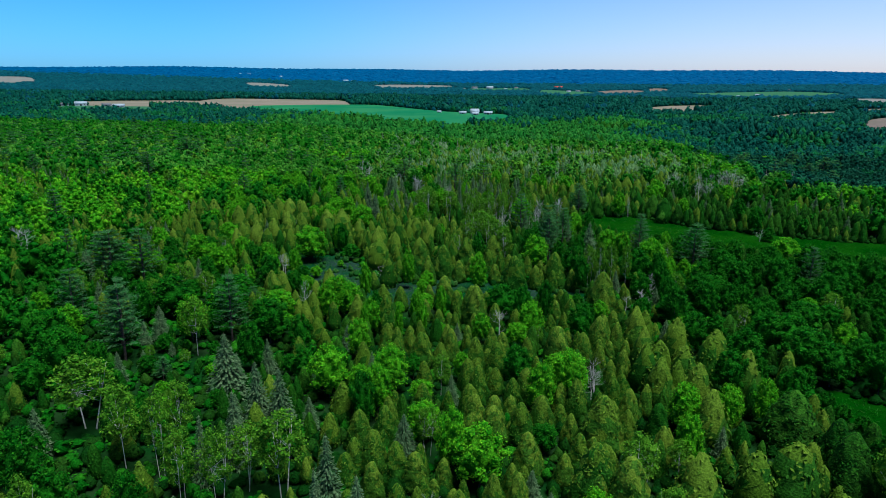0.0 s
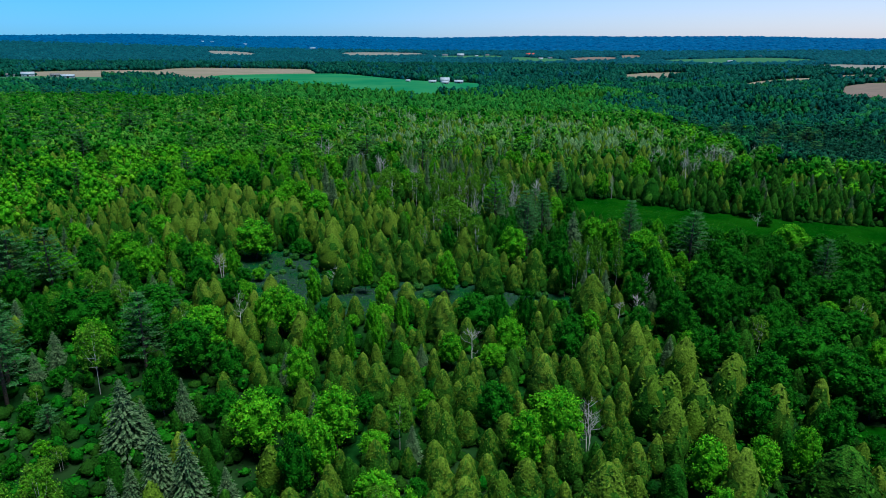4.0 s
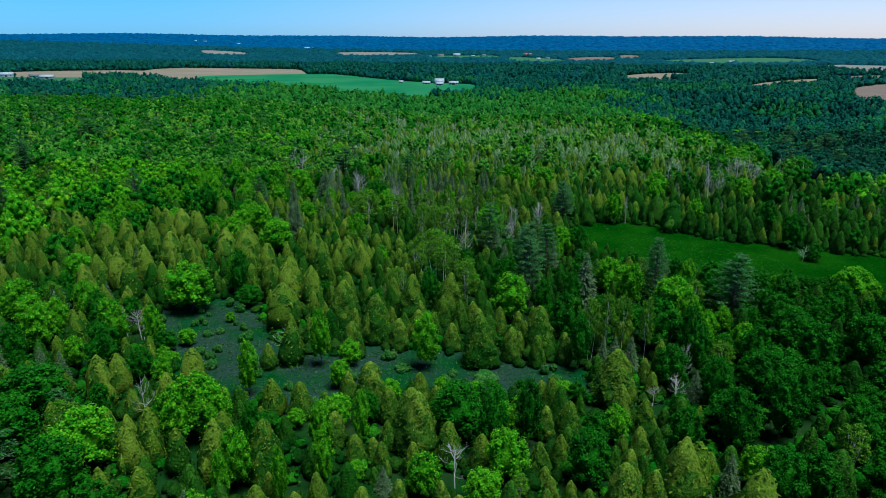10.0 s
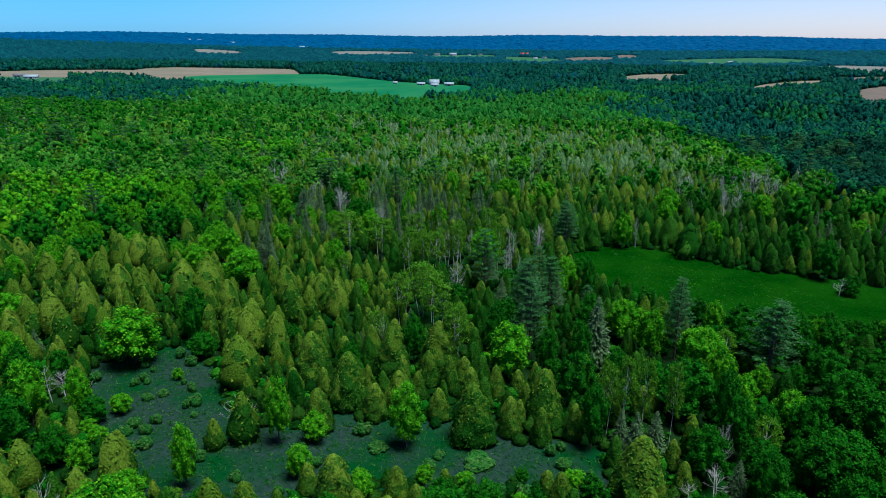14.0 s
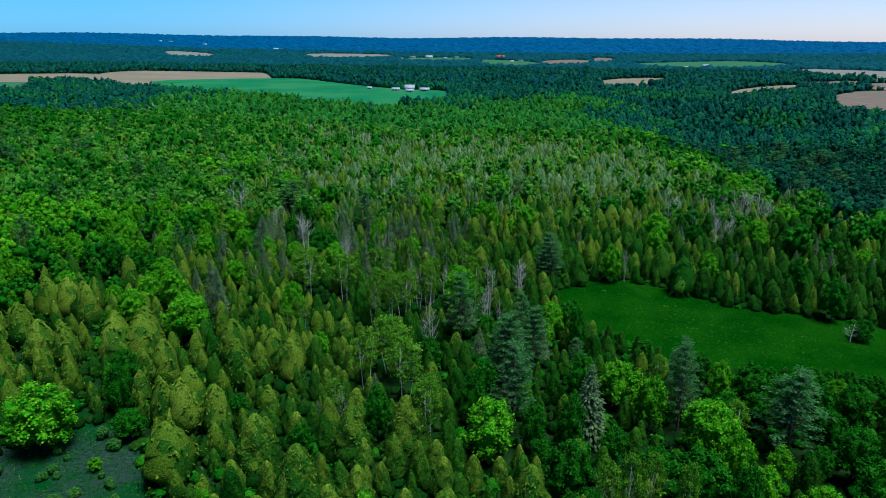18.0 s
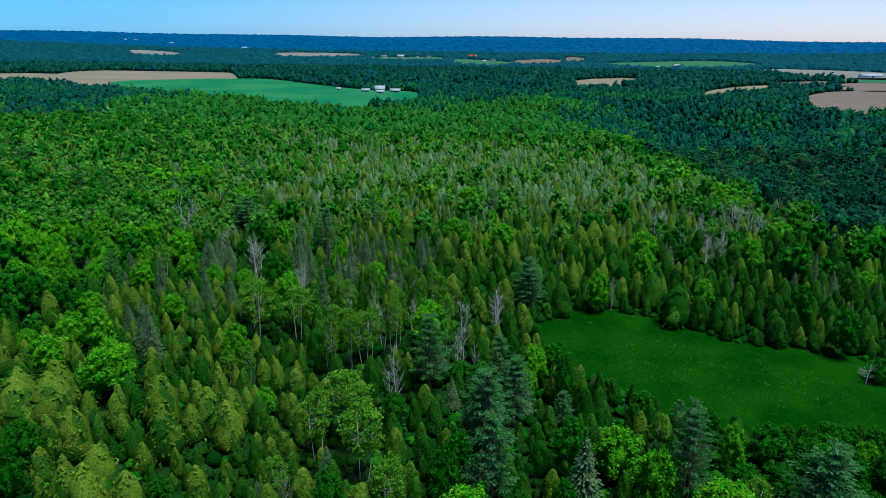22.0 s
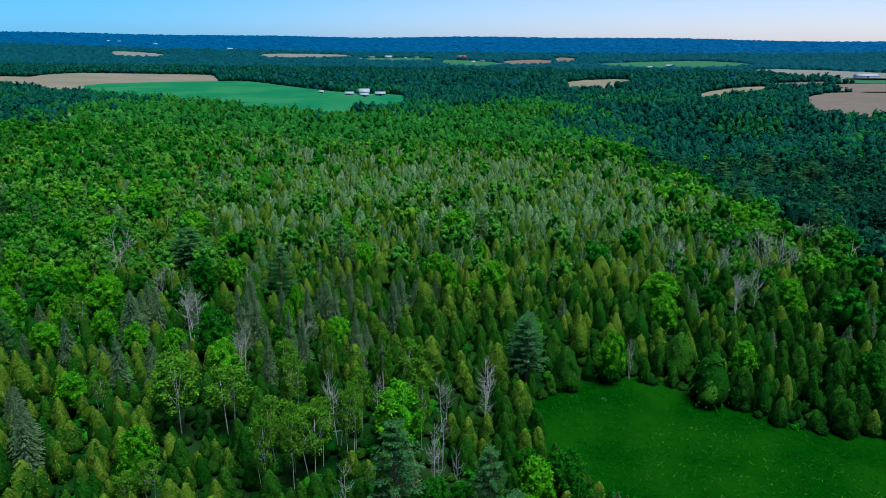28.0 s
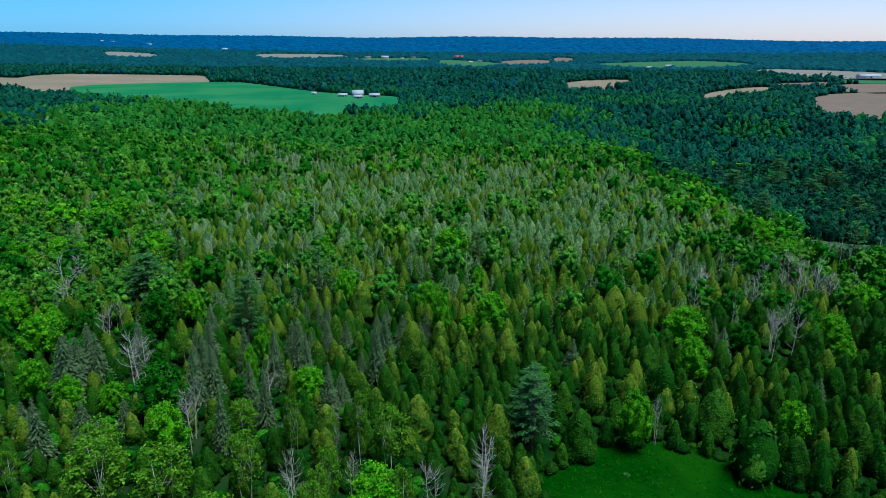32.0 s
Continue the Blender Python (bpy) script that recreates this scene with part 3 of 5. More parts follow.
sheet("hill_glade", ((-18, 371), (-4, 372), (2, 362), (-8, 356), (-20, 360)), M_CLEARING, 0.2, "small green glade inside the cedars")
sheet("valley_field", ((118, 412), (138, 445), (170, 470), (240, 490), (240, 470), (180, 446), (141, 412)), M_STALE, 0.3, "pale grassy track beyond the hill edge", near=0.95)
sheet("straw_field", ((-751, 1401), (-736, 1495), (-661, 1495), (-600, 1440), (-523, 1485), (-443, 1470), (-393, 1320), (-460, 1268), (-513, 1181), (-585, 1143), (-680, 1240)), M_HAY, 1.0, "pale tan mown straw field", near=0.85)
sheet("straw_strip", ((-958, 1286), (-842, 1333), (-735, 1393), (-652, 1262), (-725, 1219), (-876, 1184)), M_HAY, 1.0, "narrow end of the mown straw field", near=0.86)
sheet("crop_field", ((-540, 1172), (-505, 1179), (-452, 1256), (-363, 1290), (-320, 1284), (-299, 1232), (-239, 1157), (-188, 1103), (-143, 1061), (-106, 993), (-122, 930), (-178, 903), (-258, 964), (-336, 998), (-426, 1044), (-514, 1129)), M_FIELD, 1.6, "smooth bright green crop field by the farm", near=0.87)
sheet("farm_yard", ((-150, 1010), (-100, 1030), (-60, 1018), (-56, 985), (-100, 965), (-150, 975)), M_FIELD, 0.9, "grassy yard round the white barn", near=0.88)
sheet("farm_field", ((-840, 1040), (-793, 1090), (-740, 1100), (-676, 1078), (-615, 979), (-639, 930), (-717, 920), (-850, 1000)), M_DULL, 0.9, "dull green grass field round the farm buildings", near=0.88)
sheet("tan_field", ((204, 1396), (266, 1421), (337, 1484), (308, 1396), (236, 1326), (194, 1306)), M_HAY, 1.0, "small tan stubble field between woods", near=0.87)
sheet("soil_field", ((468, 1083), (552, 1177), (641, 1199), (760, 1230), (760, 980), (557, 967), (437, 926), (415, 966)), M_SOIL, 1.0, "wide brown ploughed field at the wood edge", near=0.93)
sheet("soil_strip", ((349, 1142), (454, 1265), (518, 1299), (442, 1206), (346, 1113)), M_HAY, 1.0, "narrow tan field between hedges", near=0.89)
sheet("upper_strip", ((546, 1372), (696, 1456), (673, 1405), (533, 1301)), M_SOIL, 1.0, "thin brown field beside the hedge", near=0.94)
sheet("upper_soil_field", ((659, 1374), (767, 1404), (880, 1386), (820, 1240), (740, 1233), (600, 1225)), M_SOIL, 1.0, "brown ploughed field beyond the hedge", near=0.95)
sheet("grassy_field", ((774, 1556), (871, 1572), (958, 1549), (905, 1472), (709, 1458)), M_DULL, 1.5, "dull green field before the long barn", near=0.95)
sheet("right_field", ((758, 1936), (885, 1994), (989, 1764), (1120, 1708), (1030, 1611), (797, 1619), (765, 1771)), M_PALE, 1.5, "distant grey-brown farm field", near=0.92)
sheet("far_straw_field", ((156, 2387), (256, 2574), (345, 2545), (314, 2330), (168, 2201)), M_SOIL, 2.0, "distant brown field by the woods", near=0.87)
sheet("far_brown_field", ((379, 2777), (461, 2745), (406, 2456), (333, 2436)), M_SOIL, 2.0, "distant reddish-brown field", near=0.88)
sheet("far_grass_field", ((-43, 2495), (41, 2462), (154, 2241), (63, 2016), (-29, 2194)), M_DULL, 2.0, "distant green field by red-roofed farm", near=0.87)
sheet("far_crop_field", ((436, 2268), (652, 2467), (859, 2581), (953, 2393), (863, 2164), (660, 1978), (429, 1929), (400, 2058)), M_DULL, 2.0, "distant pale green field with farmhouses", near=0.955)
sheet("far_pale_field", ((-1287, 2774), (-1222, 2789), (-1045, 2700), (-1070, 2601), (-1178, 2662)), M_PALE, 2.5, "distant pale field among the woods", near=0.88)
sheet("far_stubble_field", ((-709, 2842), (-498, 2871), (-380, 2814), (-480, 2665), (-709, 2686)), M_PALE, 2.5, "distant tan field among the woods", near=0.88)
sheet("far_left_field", ((-2414, 2612), (-2315, 2685), (-2210, 2690), (-2187, 2534), (-2271, 2455)), M_PALE, 2.5, "distant pale field where the ground starts to lift", near=0.88)
sheet("far_village_green", ((-330, 2560), (-200, 2640), (-60, 2660), (-90, 2480), (-260, 2440)), M_DULL, 2.0, "distant grass between scattered houses", near=0.88)
far_rng = random.Random(5)

# ---- planting ----
PLANTED = []


def plant(kind, *rows):
    """Trees that stand out: x, y, height, crown width."""
    for x, y, h, w in rows:
        PLANTED.append((kind, x, y, h, w))


plant("cedar",
      (11.2, 102.3, 10.5, 8.7), (28.5, 126.5, 10.5, 7.9), (29.5, 107.4, 10.5, 7.5), (24.1, 128.6, 10.5, 8.0), (43.0, 109.6, 10.5, 10.5), (9.2, 87.2, 10.5, 8.2),
      (13.6, 84.3, 10.5, 7.5), (23.3, 86.6, 10.5, 8.8), (31.6, 89.5, 10.0, 7.1), (37.5, 91.9, 10.5, 10.0), (1.2, 105.8, 7.9, 5.6), (-10.4, 105.8, 7.1, 5.1),
      (-24.4, 129.8, 7.9, 5.7), (-10.7, 99.7, 6.4, 4.5), (-0.8, 93.3, 7.8, 5.6), (29.8, 142.4, 10.5, 8.0), (36.7, 136.9, 10.5, 7.8), (-20.7, 88.9, 7.0, 5.0),
      (-24.9, 91.3, 7.2, 5.2), (-17.4, 87.6, 6.3, 4.5), (-27.8, 85.8, 6.3, 4.5), (-16.7, 157.8, 9.7, 6.9), (-6.8, 101.3, 7.6, 5.5), (-11.8, 109.9, 6.9, 4.9))
plant("cedar",
      (-21.9, 119.8, 6.1, 4.3), (-20.4, 109.9, 6.3, 4.5), (24.0, 149.5, 9.3, 6.6), (-7.6, 185.8, 10.5, 7.9), (-29.5, 194.3, 10.5, 8.1), (-38.3, 201.8, 10.5, 8.0),
      (-50.8, 198.7, 10.5, 10.0), (-23.9, 205.5, 10.5, 7.7), (-15.4, 209.4, 10.5, 8.8), (-81.0, 238.8, 10.5, 8.4), (-76.0, 241.8, 10.5, 8.8), (-55.2, 216.5, 10.5, 8.4),
      (-48.6, 211.7, 9.8, 7.0), (-55.1, 237.4, 10.5, 8.2), (-46.2, 235.5, 9.7, 7.0), (-42.3, 236.6, 9.1, 6.5), (-107.6, 256.6, 10.5, 8.8), (-102.9, 257.2, 10.5, 8.7),
      (-97.6, 254.9, 10.5, 7.6), (-94.7, 220.1, 10.5, 8.0), (-98.1, 214.1, 10.5, 8.2), (-93.8, 232.6, 10.5, 8.5), (-89.0, 233.0, 9.9, 7.0), (-102.6, 213.0, 10.1, 7.2))
plant("cedar",
      (16.5, 174.1, 10.5, 9.0), (-32.8, 186.2, 7.7, 5.5), (-40.6, 162.4, 7.3, 5.2), (-25.0, 166.7, 9.1, 6.5), (-16.9, 168.7, 6.6, 4.7), (-59.0, 162.9, 7.2, 5.2),
      (-139.2, 252.6, 10.5, 8.3), (-132.7, 250.6, 10.5, 8.1), (-116.7, 239.2, 10.5, 7.8), (-114.0, 244.7, 10.5, 7.9), (-103.9, 240.8, 10.5, 7.6), (-92.2, 208.9, 9.5, 6.8),
      (-102.2, 207.0, 9.8, 7.0), (-85.2, 211.5, 8.8, 6.3), (-71.9, 164.1, 9.2, 6.6), (-57.0, 168.0, 9.1, 6.5), (3.9, 192.3, 10.3, 7.3), (-7.3, 189.4, 7.9, 5.6),
      (-79.6, 235.2, 10.5, 9.5), (-74.8, 237.7, 10.5, 10.1), (-64.9, 227.0, 10.3, 7.3), (-54.7, 212.0, 10.5, 8.0), (-49.1, 239.0, 8.8, 6.3), (-50.9, 228.4, 10.5, 7.6))
plant("cedar",
      (-41.2, 231.1, 9.8, 7.0), (-52.7, 224.4, 5.8, 4.1), (-41.5, 217.6, 6.8, 4.9), (-39.8, 204.7, 8.2, 5.8), (-25.4, 217.0, 7.2, 5.2), (41.1, 347.1, 10.5, 8.7),
      (35.8, 341.3, 10.5, 7.6), (46.0, 344.8, 10.0, 7.1), (-20.6, 347.2, 10.5, 7.8), (-15.1, 347.4, 9.8, 7.0), (-7.0, 324.2, 10.3, 7.4), (8.6, 326.4, 9.5, 6.8),
      (13.2, 323.9, 9.4, 6.7), (8.8, 293.5, 9.1, 6.5), (-4.6, 295.8, 9.3, 6.6), (12.3, 281.6, 7.1, 5.0), (-43.7, 181.7, 8.9, 6.4), (-47.4, 179.0, 5.5, 3.9),
      (-36.1, 163.1, 6.6, 4.7), (-58.1, 212.5, 9.7, 6.9))
plant("green_cedar",
      (30.8, 329.2, 9.9, 7.1), (20.5, 316.0, 8.1, 5.8), (22.6, 292.0, 9.2, 6.6), (42.1, 309.9, 9.0, 6.4), (49.9, 287.0, 10.5, 9.0), (46.9, 297.5, 10.1, 7.2))
plant("maple",
      (-39.3, 113.2, 11.0, 8.8), (-27.8, 115.8, 10.8, 7.6), (-28.3, 107.0, 11.4, 6.2), (-7.9, 89.2, 10.7, 9.1), (-12.6, 92.7, 11.4, 5.4), (-79.5, 135.2, 11.7, 7.6),
      (1.0, 112.5, 11.1, 6.2), (6.6, 115.8, 11.8, 6.4), (-75.4, 204.9, 11.9, 11.8), (-17.7, 182.6, 11.7, 5.7), (-2.0, 207.2, 11.5, 9.7), (33.8, 210.8, 11.1, 9.4),
      (25.9, 217.3, 11.7, 6.0), (-37.8, 181.3, 12.2, 4.3), (-50.4, 155.6, 11.4, 9.1), (-52.1, 152.7, 10.8, 6.5), (-47.3, 169.0, 10.8, 4.0), (-70.0, 250.1, 10.8, 9.3),
      (-80.4, 182.3, 12.2, 6.7), (-157.9, 276.3, 11.6, 11.6), (52.6, 330.4, 12.0, 9.7), (33.5, 207.0, 12.0, 8.0), (34.3, 200.2, 12.1, 5.7), (-9.7, 274.1, 11.0, 8.6))
plant("maple",
      (-48.8, 258.8, 11.4, 6.3), (-69.6, 245.9, 11.1, 10.2), (-45.0, 288.7, 11.4, 7.7), (-9.1, 268.4, 12.2, 8.6), (-36.2, 385.5, 10.9, 6.1), (-36.2, 382.2, 11.4, 5.0),
      (-88.0, 384.5, 12.0, 11.3), (-137.8, 423.3, 10.9, 10.9), (-124.0, 425.9, 11.5, 11.5), (-108.5, 377.4, 12.1, 12.1), (1.6, 391.9, 12.2, 11.4), (115.0, 416.0, 11.0, 11.0),
      (103.7, 408.0, 11.1, 11.1), (-1.2, 337.8, 12.2, 4.9), (-25.6, 353.2, 11.3, 5.7), (-68.3, 364.6, 10.8, 8.1), (-152.1, 427.4, 11.8, 11.8), (32.2, 293.9, 11.9, 6.0),
      (-118.5, 431.4, 11.5, 11.5), (-120.7, 373.4, 11.5, 11.3), (-32.4, 182.6, 5.5, 4.7), (-32.1, 173.2, 6.0, 4.1), (-67.7, 187.3, 4.0, 4.0), (-63.9, 199.8, 2.5, 2.5))
plant("ash",
      (-92.4, 149.0, 11.6, 11.6), (-76.7, 147.5, 10.7, 10.7), (-61.1, 136.8, 11.6, 10.0), (-150.1, 172.8, 11.1, 11.1), (-105.8, 122.2, 11.4, 10.0), (-59.2, 122.1, 11.2, 6.1),
      (-72.7, 75.3, 11.8, 7.8), (-62.3, 67.7, 11.4, 7.1), (-52.7, 70.0, 10.9, 5.1), (-29.8, 102.8, 11.6, 5.0), (50.6, 149.2, 10.8, 9.9), (54.9, 146.9, 10.8, 10.8),
      (42.5, 137.2, 11.0, 9.0), (55.6, 139.0, 10.9, 9.5), (37.1, 125.9, 10.9, 7.2), (34.1, 146.9, 10.9, 7.1), (53.3, 194.8, 11.1, 10.0), (54.2, 186.6, 11.8, 8.5),
      (32.8, 160.4, 12.1, 5.7), (32.9, 172.0, 11.2, 5.3), (41.6, 176.8, 10.8, 7.6), (41.3, 166.2, 12.1, 7.0), (33.1, 185.4, 11.2, 4.9), (33.1, 191.9, 11.9, 5.1))
plant("ash",
      (44.0, 187.0, 10.9, 6.2), (11.2, 185.4, 11.8, 4.7), (1.4, 159.3, 12.0, 4.5), (-4.0, 154.4, 11.9, 5.0), (83.7, 260.3, 5.5, 5.5), (-2.8, 221.0, 11.5, 5.5),
      (-4.5, 216.6, 11.6, 5.3), (11.5, 209.4, 11.7, 5.0), (-67.6, 214.7, 11.3, 4.6), (-20.8, 211.7, 10.9, 5.2), (16.3, 244.6, 12.0, 4.4), (-70.4, 184.0, 5.0, 5.0),
      (-24.8, 162.6, 6.0, 4.5), (-62.9, 208.6, 6.0, 6.0))
plant("birch",
      (-77.3, 95.1, 14.1, 11.1), (-63.6, 85.0, 14.4, 6.9), (-49.3, 76.8, 13.6, 4.8), (-43.8, 76.9, 14.0, 5.1), (-36.4, 82.1, 14.8, 8.1), (-57.1, 84.3, 14.8, 4.7),
      (-62.5, 63.5, 13.3, 4.3), (-74.5, 127.9, 13.7, 6.4), (-56.1, 89.2, 14.1, 5.0), (-22.2, 235.8, 13.7, 9.3), (-17.6, 223.8, 14.4, 7.4), (-29.2, 265.2, 13.3, 6.6),
      (-22.5, 261.7, 13.6, 6.5), (13.8, 189.9, 13.8, 3.7), (17.0, 190.5, 14.7, 3.7), (20.2, 192.2, 13.3, 3.8), (23.8, 188.2, 14.6, 3.7), (-25.9, 228.9, 13.7, 5.8),
      (-25.6, 263.2, 13.5, 4.5), (-21.5, 265.1, 13.5, 5.0), (-19.6, 232.5, 13.0, 7.0), (-12.4, 210.4, 13.9, 5.8), (-16.4, 274.9, 13.3, 4.0), (-29.0, 257.5, 14.4, 4.1))
plant("birch",
      (-24.9, 258.8, 14.1, 4.1), (-52.1, 281.1, 13.1, 7.5), (-16.7, 269.7, 13.8, 3.9), (-13.7, 289.4, 13.8, 3.7), (-39.5, 274.4, 13.6, 8.3), (-48.4, 273.8, 14.8, 9.0),
      (-8.4, 284.8, 14.3, 6.2), (-29.0, 277.3, 14.6, 5.6), (-17.0, 265.8, 14.8, 4.6), (-5.7, 270.7, 13.5, 3.9), (-24.1, 287.6, 14.7, 3.3))
plant("spruce",
      (-59.2, 111.3, 13.0, 7.4), (-48.9, 101.9, 12.2, 5.2), (-44.0, 100.6, 12.0, 5.6), (-29.0, 80.9, 12.3, 5.0), (-21.5, 70.5, 13.3, 5.2), (-27.2, 71.1, 13.3, 3.8),
      (-48.9, 82.4, 12.8, 3.6), (-46.9, 89.2, 13.2, 4.7), (14.9, 214.4, 15.0, 7.2), (-67.2, 260.3, 13.3, 4.2), (-68.1, 312.5, 12.8, 5.1), (-44.1, 308.0, 12.5, 4.9),
      (-68.9, 263.4, 13.0, 5.1), (-72.3, 317.6, 12.6, 5.6), (-48.0, 318.6, 12.8, 5.5), (-30.7, 321.8, 12.3, 5.1), (-13.0, 325.2, 11.7, 4.8), (-71.6, 266.9, 13.0, 5.5),
      (-71.2, 311.2, 12.4, 6.1), (-80.7, 297.0, 12.3, 4.7), (-65.6, 287.9, 12.7, 4.7), (-47.8, 313.8, 11.9, 4.5), (-35.6, 303.4, 12.0, 3.9), (-71.7, 307.6, 14.0, 7.1))
plant("spruce",
      (-46.6, 305.6, 13.0, 5.0), (-33.7, 313.9, 13.3, 4.6), (-13.9, 316.7, 12.9, 4.5), (-31.8, 299.3, 12.4, 3.6), (-62.8, 319.2, 13.1, 4.4), (-21.1, 302.7, 11.9, 4.2),
      (-37.2, 292.0, 13.1, 3.5), (-40.6, 317.4, 11.7, 4.2), (-27.1, 312.6, 12.8, 3.9))
plant("pine",
      (-88.8, 123.0, 17.8, 10.0), (-126.6, 171.6, 16.7, 12.0), (-111.8, 138.1, 16.0, 9.3), (-116.4, 174.3, 17.4, 10.8), (-123.1, 169.8, 17.5, 12.4), (-94.6, 130.7, 16.7, 10.1),
      (-239.4, 422.5, 17.4, 17.4), (32.3, 223.2, 16.3, 6.5), (47.2, 212.4, 16.4, 11.4), (15.3, 299.1, 12.0, 8.3), (2.2, 216.3, 17.8, 8.7), (1.7, 230.2, 17.4, 9.1),
      (31.3, 218.8, 17.7, 6.4), (15.9, 303.3, 12.0, 7.8), (-75.5, 352.1, 15.8, 14.6), (-45.2, 334.2, 16.4, 9.8), (225.7, 590.1, 17.5, 17.5), (210.1, 616.9, 16.0, 16.0),
      (212.1, 535.5, 16.5, 16.5), (148.9, 540.7, 18.2, 18.2))
plant("dead",
      (-9.0, 147.3, 9.0, 6.0), (11.5, 122.6, 8.0, 5.4), (-170.6, 192.4, 12.0, 7.7), (10.9, 120.3, 8.0, 4.3), (27.0, 174.3, 7.0, 4.9), (-14.8, 249.4, 12.0, 4.3),
      (5.7, 279.0, 12.0, 4.7), (-1.7, 274.8, 12.0, 4.1), (-78.6, 189.2, 8.0, 5.2), (-82.2, 189.7, 7.0, 4.2), (-75.9, 189.2, 7.0, 4.1), (-60.0, 312.8, 14.0, 6.4),
      (-27.2, 214.5, 11.0, 2.1), (22.4, 171.9, 6.0, 4.0), (-45.8, 185.1, 7.0, 6.1), (80.8, 259.4, 6.0, 4.1), (-14.8, 244.1, 12.0, 4.3), (-3.1, 261.7, 12.0, 3.7),
      (0.5, 257.5, 10.0, 2.6), (-43.8, 296.1, 13.0, 4.6), (-97.7, 359.7, 14.0, 7.5), (-72.9, 333.0, 13.0, 3.4), (-2.6, 257.8, 12.0, 3.5), (-42.5, 291.4, 13.0, 5.2))
plant("dead",
      (-59.7, 309.2, 14.0, 6.6), (-99.2, 356.1, 14.0, 10.0), (5.5, 275.7, 12.0, 4.2), (-42.9, 381.3, 13.0, 6.4), (-75.6, 330.8, 12.0, 4.9), (69.9, 325.2, 14.0, 4.0),
      (74.9, 326.9, 14.0, 4.6), (88.8, 352.4, 15.0, 4.8), (94.7, 357.1, 15.0, 5.6), (78.0, 352.8, 14.0, 4.4), (64.3, 355.3, 13.0, 5.8), (-14.1, 281.1, 9.0, 3.1),
      (-23.2, 282.4, 9.0, 3.2), (36.5, 295.5, 11.0, 2.9), (67.5, 340.2, 12.0, 2.0))
plant("shrub",
      (-22.3, 181.6, 2.0, 3.8), (-6.4, 179.3, 2.0, 5.6), (0.5, 172.4, 4.0, 2.6), (-2.8, 172.1, 4.0, 2.6), (-11.8, 171.0, 4.0, 3.0), (29.5, 286.8, 1.0, 1.2))
plant("cedar",
      (-12.7, 128.4, 8.3, 5.5), (-8.2, 126.9, 8.2, 5.5), (-7.1, 106.4, 6.8, 4.6), (4.2, 132.2, 10.5, 6.7), (13.4, 143.5, 9.2, 6.0), (22.0, 148.3, 10.5, 7.3),
      (22.0, 135.5, 10.5, 6.7), (21.3, 127.0, 10.5, 7.4), (23.1, 119.9, 10.5, 7.0), (26.5, 121.9, 9.3, 6.1), (29.5, 118.7, 10.5, 6.8), (34.3, 132.7, 10.1, 6.5),
      (40.1, 126.3, 10.5, 7.2), (53.6, 140.8, 8.5, 5.7), (16.7, 112.9, 7.0, 4.8), (46.8, 101.2, 10.2, 6.5), (10.9, 90.8, 8.2, 5.4), (-0.8, 96.0, 6.0, 4.2),
      (4.9, 91.6, 5.7, 4.0), (22.7, 90.3, 8.0, 5.3), (32.7, 92.4, 8.0, 5.4), (46.8, 96.2, 10.5, 7.0), (42.4, 149.7, 9.3, 6.1), (7.3, 113.6, 7.9, 5.3))
plant("cedar",
      (14.2, 116.2, 7.2, 4.9), (-4.2, 114.5, 6.5, 4.5), (4.6, 114.1, 6.4, 4.4), (0.6, 122.9, 6.1, 4.2), (9.6, 137.0, 7.7, 5.2), (-55.5, 150.8, 8.0, 5.4),
      (-55.7, 145.7, 7.7, 5.2), (-42.7, 145.3, 9.9, 6.4), (-35.8, 146.3, 9.9, 6.4), (-33.6, 103.9, 8.5, 5.6), (-17.4, 91.4, 5.5, 3.3), (-13.1, 87.9, 5.5, 3.2),
      (-27.8, 90.6, 6.0, 4.1), (-35.5, 124.2, 7.3, 5.0), (-20.0, 128.5, 6.5, 4.5), (-50.2, 126.3, 6.6, 4.6), (-70.0, 166.7, 8.4, 5.6), (-70.0, 162.9, 5.8, 4.1),
      (-78.5, 164.6, 5.5, 3.2), (-60.0, 152.4, 5.5, 3.7), (-63.1, 148.6, 5.5, 3.5), (-58.8, 149.0, 5.5, 3.5), (-53.7, 148.2, 5.5, 3.5), (-87.5, 181.3, 9.8, 6.3))
plant("cedar",
      (-58.1, 171.0, 7.8, 5.3), (-44.6, 152.3, 7.0, 4.8), (-15.3, 155.3, 10.5, 7.1), (-24.0, 150.8, 5.5, 3.9), (-19.8, 149.5, 5.5, 3.4), (-15.3, 150.0, 5.5, 3.4),
      (-5.5, 151.6, 6.6, 4.6), (2.8, 152.4, 5.5, 3.8), (17.9, 158.0, 5.7, 4.0), (20.1, 165.6, 6.1, 4.3), (58.5, 181.5, 6.9, 4.7), (6.0, 154.7, 5.5, 3.5),
      (-29.6, 169.6, 5.5, 3.7), (-95.4, 252.9, 10.5, 7.0), (-101.7, 265.8, 7.6, 5.1), (-58.4, 222.7, 6.8, 4.6), (-50.5, 214.0, 7.6, 5.1), (-57.0, 239.7, 7.9, 5.3),
      (-48.3, 233.5, 7.5, 5.1), (-38.3, 221.0, 5.5, 3.2), (-57.2, 282.1, 6.1, 4.2), (-47.2, 223.8, 5.5, 2.8), (-32.8, 221.3, 5.5, 2.7), (-12.9, 228.2, 7.1, 4.8))
plant("cedar",
      (-81.9, 283.8, 8.6, 5.7), (-99.3, 277.8, 9.5, 6.2), (-91.1, 290.8, 9.0, 5.9))
